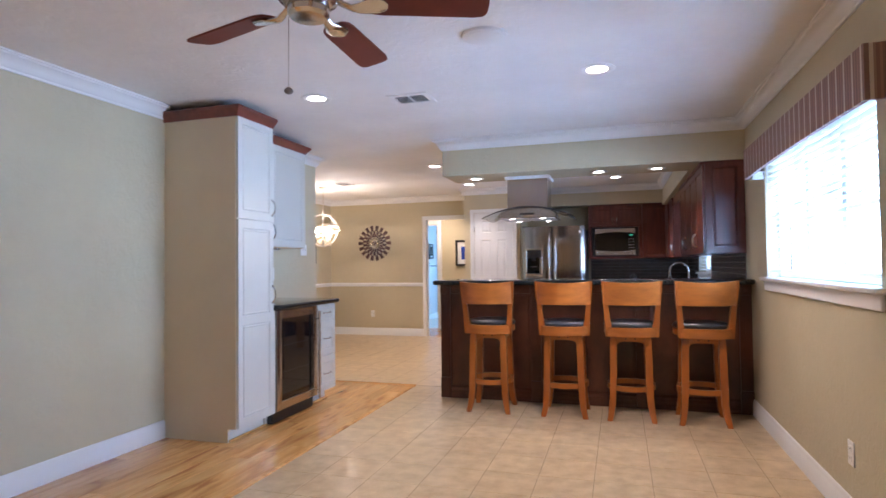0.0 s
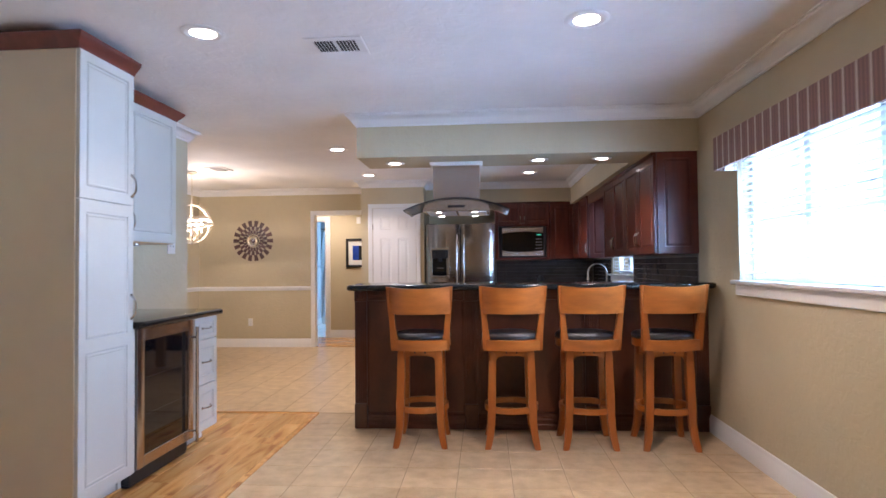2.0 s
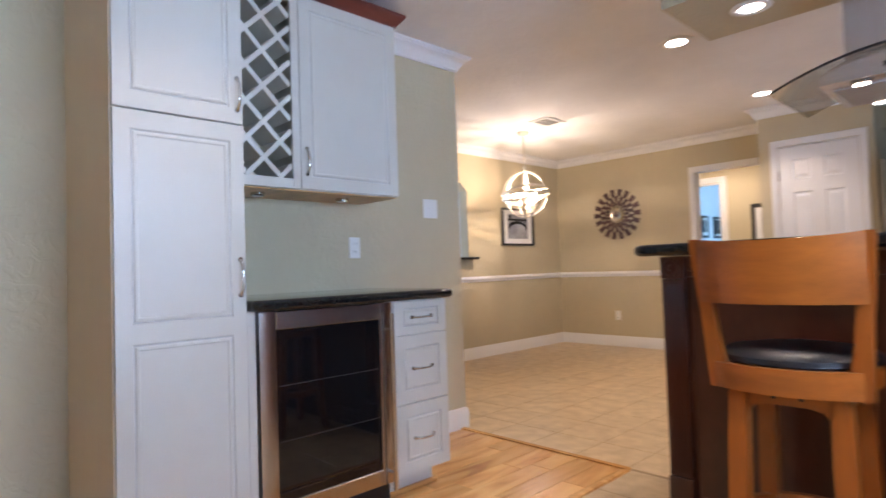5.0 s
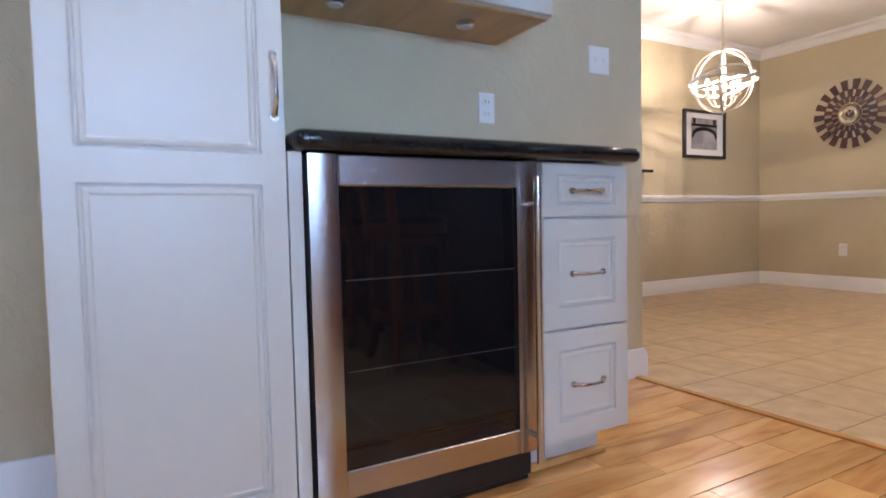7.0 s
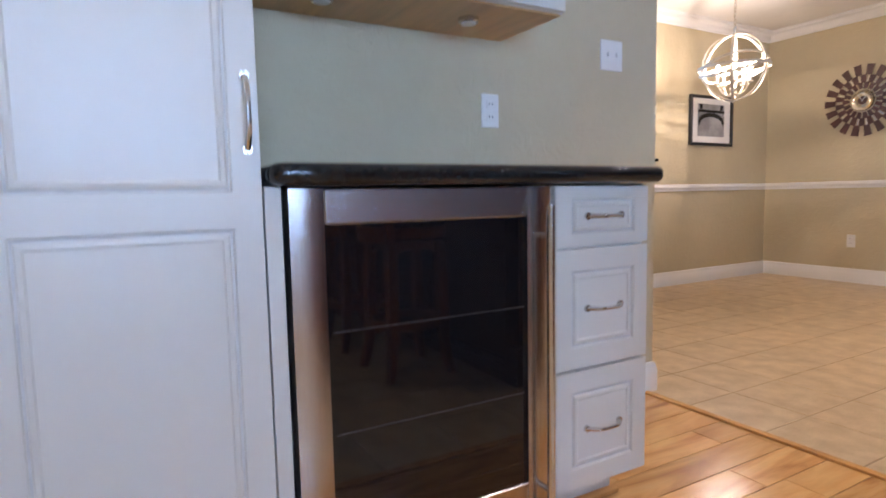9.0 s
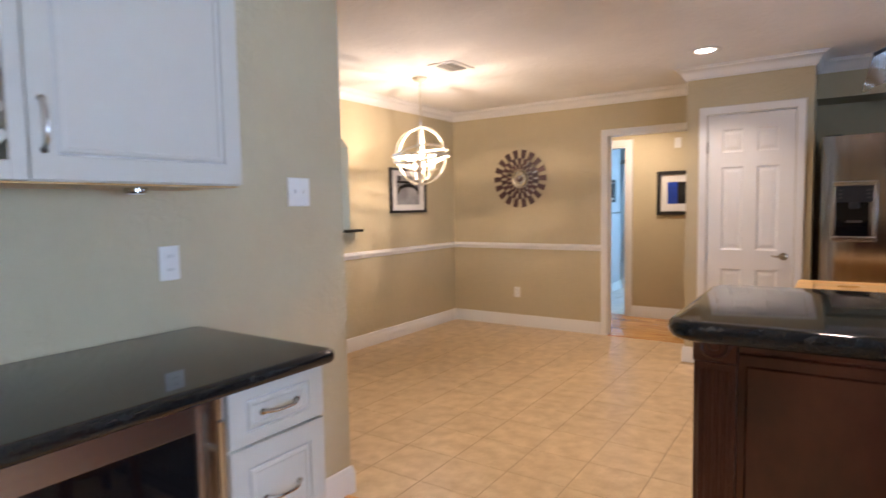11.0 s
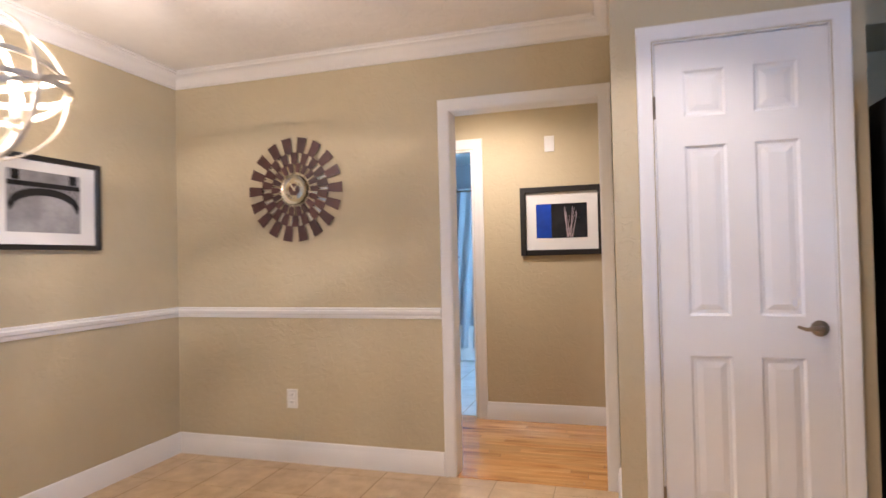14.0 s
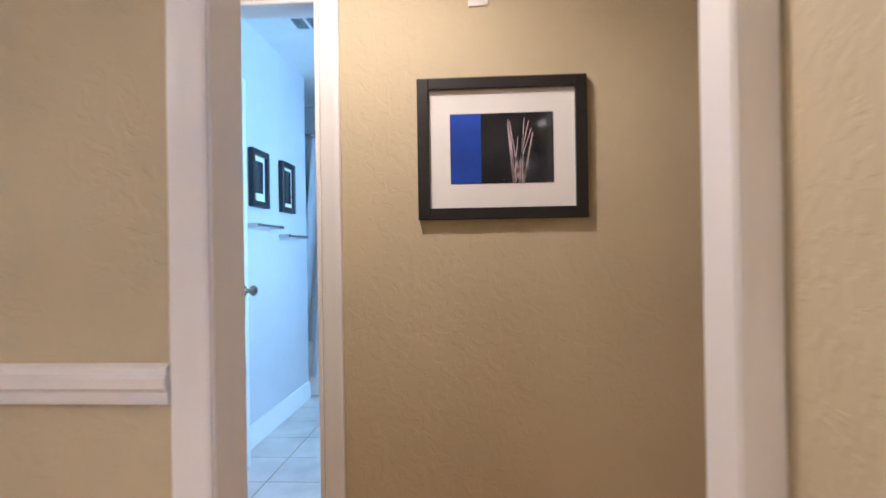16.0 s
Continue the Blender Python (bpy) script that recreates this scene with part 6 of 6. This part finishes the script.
def ornament():
    t = thing("ledge_ornament", -5.02, 8.13, 1.157, "small blue painted wooden rack on the ledge", "ornament")
    for s in (-1, 1):
        part("post", boxes((-0.012, 0.012, s * 0.105 - 0.014, s * 0.105 + 0.014, 0, 0.10), bevel=0.003), BLUEWOOD, t)
    for z in (0.012, 0.050):
        part("rail", boxes((-0.008, 0.008, -0.091, 0.091, z, z + 0.016), bevel=0.002), BLUEWOOD, t)
    for k in range(3):
        part("spindle", boxes((-0.006, 0.006, -0.055 + k * 0.05, -0.043 + k * 0.05, 0.028, 0.050)), BLUEWOOD, t)


ornament()


# ---- outlets and switches ----
def plate(x, y, z, rz, label, kind, w=0.072, h=0.116):
    """A wall plate; front to local -y."""
    t = thing("wall_outlet" if kind == "outlet" else "light_switch", x, y, z, label, "outlet" if kind == "outlet" else "switch", "", rz)
    part("plate", boxes((-w / 2, w / 2, -0.007, -0.0005, -h / 2, h / 2), bevel=0.0025), PLASTIC, t)
    if kind == "outlet":
        for s in (-1, 1):
            f = part("socket", boxes((-0.017, 0.017, -0.0095, -0.007, s * 0.0225 - 0.014, s * 0.0225 + 0.014), bevel=0.002), PLASTIC, t)
            for xx in (-0.007, 0.007):
                # Thin dark tabs, coloured as the shade inside the socket slots.
                part("slot", boxes((xx - 0.0012, xx + 0.0012, -0.0100, -0.0094, s * 0.0225 - 0.004, s * 0.0225 + 0.006)), SLOT, f)
    else:
        n = 2 if w > 0.1 else 1
        for i in range(n):
            xx = (i - (n - 1) / 2) * 0.046
            part("toggle", boxes((xx - 0.005, xx + 0.005, -0.017, -0.007, -0.006, 0.012), bevel=0.002), PLASTIC, t)
    return t


plate(-4.094, YB - 0.0005, 0.383, 0, "white outlet plate on the dining wall", "outlet")
plate(XD + 0.0005, 8.15, 0.41, 90, "white outlet plate under the arch", "outlet")
plate(XL + 0.0005, 5.79, 1.17, 90, "white outlet plate above the worktop", "outlet")
plate(XL + 0.0005, 6.375, 1.417, 90, "white double switch plate beside the cabinet", "switch", 0.118, 0.118)
plate(XR - 0.0005, 4.10, 0.34, -90, "white outlet plate under the window", "outlet")
plate(-2.641, YH - 0.0005, 2.03, 0, "white switch plate high on the hall wall", "switch")
plate(-2.2005, 9.985, 1.373, -90, "white switch plate on the pantry wall", "switch")

# hall downlight
_t = thing("recessed_downlight", -3.12, 10.86, CEIL, "white recessed hall downlight, lit", "downlight", "recessed downlights")
part("trim_ring", lathe(bmesh.new(), [(0.084, -0.001), (0.108, -0.001), (0.110, -0.004), (0.102, -0.008), (0.088, -0.009), (0.084, -0.006)], seg=36), TRIM, _t, "", True)
part("lens", lathe(bmesh.new(), [(0.086, -0.0015), (0.0855, -0.0055), (0.001, -0.0075)], seg=32), LAMPFACE, _t, "glowing lens", True)


# ---- bathroom ----
def bath():
    t = thing("bathtub", -3.80, 14.36, 0, "white bathtub with a plain apron", "bathtub")
    part("shell", boxes((-1.04, 0.9, -0.40, -0.34, 0, 0.42), (-1.04, 0.9, 0.34, 0.40, 0, 0.42), (-1.04, -0.94, -0.34, 0.34, 0, 0.42), (0.8, 0.9, -0.34, 0.34, 0, 0.42), (-0.94, 0.8, -0.34, 0.34, 0, 0.08), bevel=0.015), PLASTIC, t)
    r = thing("shower_rod", -3.45, 14.00, 2.02, "chrome shower curtain rod", "curtain rod")
    part("rod", tube(bmesh.new(), [(-1.39, 0, 0), (1.38, 0, 0)], 0.013, 12), CHROME, r, "", True)
    c = thing("shower_curtain", -3.92, 14.00, 0.16, "white pleated shower curtain", "shower curtain")
    bm = bmesh.new()
    n, rows = 60, 10
    grid = []
    for j in range(rows + 1):
        f = j / rows
        row = []
        for i in range(n + 1):
            u = i / n
            row.append(bm.verts.new((-0.55 + 0.20 * f + u * (1.4 - 0.2 * f), 0.035 * math.sin(u * 60) * (1 - 0.4 * f) - 0.05 * (1 - f), 1.83 * f)))
        grid.append(row)
    for j in range(rows):
        for i in range(n):
            bm.faces.new((grid[j][i], grid[j][i + 1], grid[j + 1][i + 1], grid[j + 1][i]))
    bmesh.ops.solidify(bm, geom=bm.faces, thickness=0.003)
    part("cloth", bm, CURTAIN, c, "", True)
    w = solid("tub_surround", boxes((-4.85, -2.06, 14.765, 14.779, 0.42, 2.1), (-4.849, -4.836, 13.93, 14.765, 0.42, 2.1)), GROUT, "brown stone-look tiles above the tub", "tiled wall")
    me = bpy.data.meshes.new("tile")
    b = boxes((0, 0.295, -0.006, 0, 0, 0.295))
    b.to_mesh(me)
    b.free()
    me.materials.append(BROWNTILE)
    for i in range(9):
        for j in range(5):
            ob = new("tile", me)
            ob.location, ob.parent = (-4.83 + i * 0.30, 14.765, 0.43 + j * 0.30), w
    for y in (12.98, 13.50):
        b = thing("towel_bar", -3.97, y, 1.22 if y > 13.2 else 1.27, "chrome towel bar on the bathroom wall", "towel bar", "towel bars")
        part("bar", tube(bmesh.new(), [(0.07, -0.22, 0), (0.07, 0.22, 0)], 0.009, 10), CHROME, b, "", True)
        for s in (-1, 1):
            part("post", tube(bmesh.new(), [(0.001, s * 0.18, 0), (0.075, s * 0.18, 0)], 0.012, 10), CHROME, b, "", True)


bath()
vent(-3.75, -3.50, 12.75, 13.0, "white louvred bathroom ceiling vent")
_w = new("window_3")
tagged(_w, "white framed bathroom window", "window", "", "structure")
part("window_frame", boxes((-2.01, -1.95, 12.55, 12.59, 1.05, 2.05), (-2.01, -1.95, 13.41, 13.45, 1.05, 2.05), (-2.01, -1.95, 12.59, 13.41, 1.05, 1.09), (-2.01, -1.95, 12.59, 13.41, 2.01, 2.05), bevel=0.003), TRIM, _w)
# Unseen opening added for the side room's daylight lamp.
_w = new("window_4")
tagged(_w, "white framed side room window, unseen, added for daylight", "window", "", "structure")
part("window_frame", boxes((-7.88, -7.82, 6.7, 6.74, 0.9, 2.1), (-7.88, -7.82, 8.46, 8.5, 0.9, 2.1), (-7.88, -7.82, 6.74, 8.46, 0.9, 0.94), (-7.88, -7.82, 6.74, 8.46, 2.06, 2.1), bevel=0.003), TRIM, _w)


# ---- floors, piece by piece ----
def piece_mesh(name, sx, sy, h, mat, bev=0.0014):
    """A floor piece from its corner, with eased top edges."""
    vs = [(0, 0, 0), (sx, 0, 0), (sx, sy, 0), (0, sy, 0), (0, 0, h - bev), (sx, 0, h - bev), (sx, sy, h - bev), (0, sy, h - bev),
          (bev, bev, h), (sx - bev, bev, h), (sx - bev, sy - bev, h), (bev, sy - bev, h)]
    fs = [(0, 1, 5, 4), (1, 2, 6, 5), (2, 3, 7, 6), (3, 0, 4, 7), (4, 5, 9, 8), (5, 6, 10, 9), (6, 7, 11, 10), (7, 4, 8, 11), (8, 9, 10, 11)]
    me = bpy.data.meshes.new(name)
    me.from_pydata(vs, [], fs)
    me.materials.append(mat)
    return me, vs, fs


PIECES = {}


def lay(name, parent, rects, mat, near, h=0.012, z=-0.012, stuff_label=""):
    """Lays rectangles as separate pieces where near() holds, and the rest as one joined sheet."""
    verts, faces = [], []
    count = 0
    for x0, x1, y0, y1 in rects:
        sx, sy = round(x1 - x0, 3), round(y1 - y0, 3)
        if sx < 0.012 or sy < 0.012:
            continue
        if near((x0 + x1) / 2, (y0 + y1) / 2) and count < 300:
            key = (name, sx, sy)
            if key not in PIECES:
                PIECES[key] = piece_mesh(name, sx, sy, h, mat)[0]
            ob = new(name, PIECES[key])
            ob.location = (x0, y0, z)
            ob.parent = parent
            count += 1
        else:
            _, vs, fs = piece_mesh("spare", sx, sy, h, mat)
            bpy.data.meshes.remove(bpy.data.meshes["spare"])
            k = len(verts)
            verts += [(x0 + a, y0 + b, z + c) for a, b, c in vs]
            faces += [tuple(k + i for i in f) for f in fs]
    if verts:
        me = bpy.data.meshes.new(name + "_field")
        me.from_pydata(verts, [], faces)
        me.materials.append(mat)
        ob = new(name + "_field", me)
        ob.parent = parent
        tagged(ob, stuff_label, "", "", "stuff")


def grid_rects(x0, x1, y0, y1, ox, oy, s, gap, keep):
    out = []
    i0, i1 = math.floor((x0 - ox) / s), math.ceil((x1 - ox) / s)
    j0, j1 = math.floor((y0 - oy) / s), math.ceil((y1 - oy) / s)
    for i in range(i0, i1):
        for j in range(j0, j1):
            a, b = max(x0, ox + i * s + gap / 2), min(x1, ox + (i + 1) * s - gap / 2)
            c, d = max(y0, oy + j * s + gap / 2), min(y1, oy + (j + 1) * s - gap / 2)
            if b > a and d > c and keep((a + b) / 2, (c + d) / 2):
                out.append((a, b, c, d))
    return out


TS, TOX, TOY = 0.316, -2.215, 9.745
_fl = solid("floor", boxes((-1.879, XR + 0.1, YS - 0.1, YW - 0.03, -0.0125, -0.0013), (XD - 0.1, XR + 0.1, YW - 0.03, YB + 0.1, -0.0125, -0.0013)), GROUT, "floor of beige stone-look tiles with sandy grout", "floor")
_rects = grid_rects(-1.868, XR, YS, 6.59, TOX, TOY, TS, 0.004, lambda x, y: True)
_rects += grid_rects(XD, XR, 6.608, YB + 0.005, TOX, TOY, TS, 0.004, lambda x, y: not (-2.19 < x < -1.35 and y > 9.9))
lay("tile", _fl, _rects, TILE, lambda x, y: (y > 6.6 and x < -1.2) or (3.0 < y < 6.2 and x > -1.9), stuff_label="further beige floor tiles")
_bathfl = solid("floor_bath", boxes((-4.9, -2.0, YH + 0.06, 14.8, -0.0125, -0.0022)), GROUT, "bathroom floor of pale grey tiles", "floor")
lay("tile", _bathfl, grid_rects(-4.86, -2.05, YH + 0.07, 14.77, -3.7, 12.0, 0.33, 0.006, lambda x, y: True), GREYTILE, lambda x, y: True)
solid("floor_side_room", boxes((-8.3, XD - 0.12, 5.5, 9.95, -0.012, 0.0)), OAK, "wood floor of the side room", "floor")


def plank_rects(x0, x1, y0, y1, width, lo, hi, along, seed, gap=0.0015):
    rng = random.Random(seed)
    out = []
    a0, a1, b0, b1 = (x0, x1, y0, y1) if along == "y" else (y0, y1, x0, x1)
    a = a0
    while a < a1 - 0.01:
        e = min(a1, a + width)
        b = b0 - rng.uniform(0, hi)
        while b < b1:
            ln = round(rng.uniform(lo, hi), 2)
            p, q = max(b0, b), min(b1, b + ln)
            if q - p > 0.02:
                r = (a, e - gap, p, q - gap)
                out.append(r if along == "y" else (r[2], r[3], r[0], r[1]))
            b += ln
        a = e
    return out


_wf = solid("floor_wood", boxes((XL - 0.1, -1.88, YS - 0.1, 6.59, -0.0118, -0.0020)), OAKGAP, "glossy natural oak plank floor", "floor")
lay("plank", _wf, plank_rects(XL, -1.902, YS, 6.574, 0.127, 0.35, 1.25, "y", 5), OAK, lambda x, y: True)
_hf = solid("floor_hall", boxes((-5.2, -1.0, YB + 0.1, YH + 0.05, -0.0118, -0.0020)), OAKGAP, "narrow oak strip floor in the hall", "floor")
lay("plank", _hf, plank_rects(-5.2, -1.0, YB + 0.022, YH + 0.06, 0.057, 0.4, 1.1, "x", 9), OAKX, lambda x, y: True)
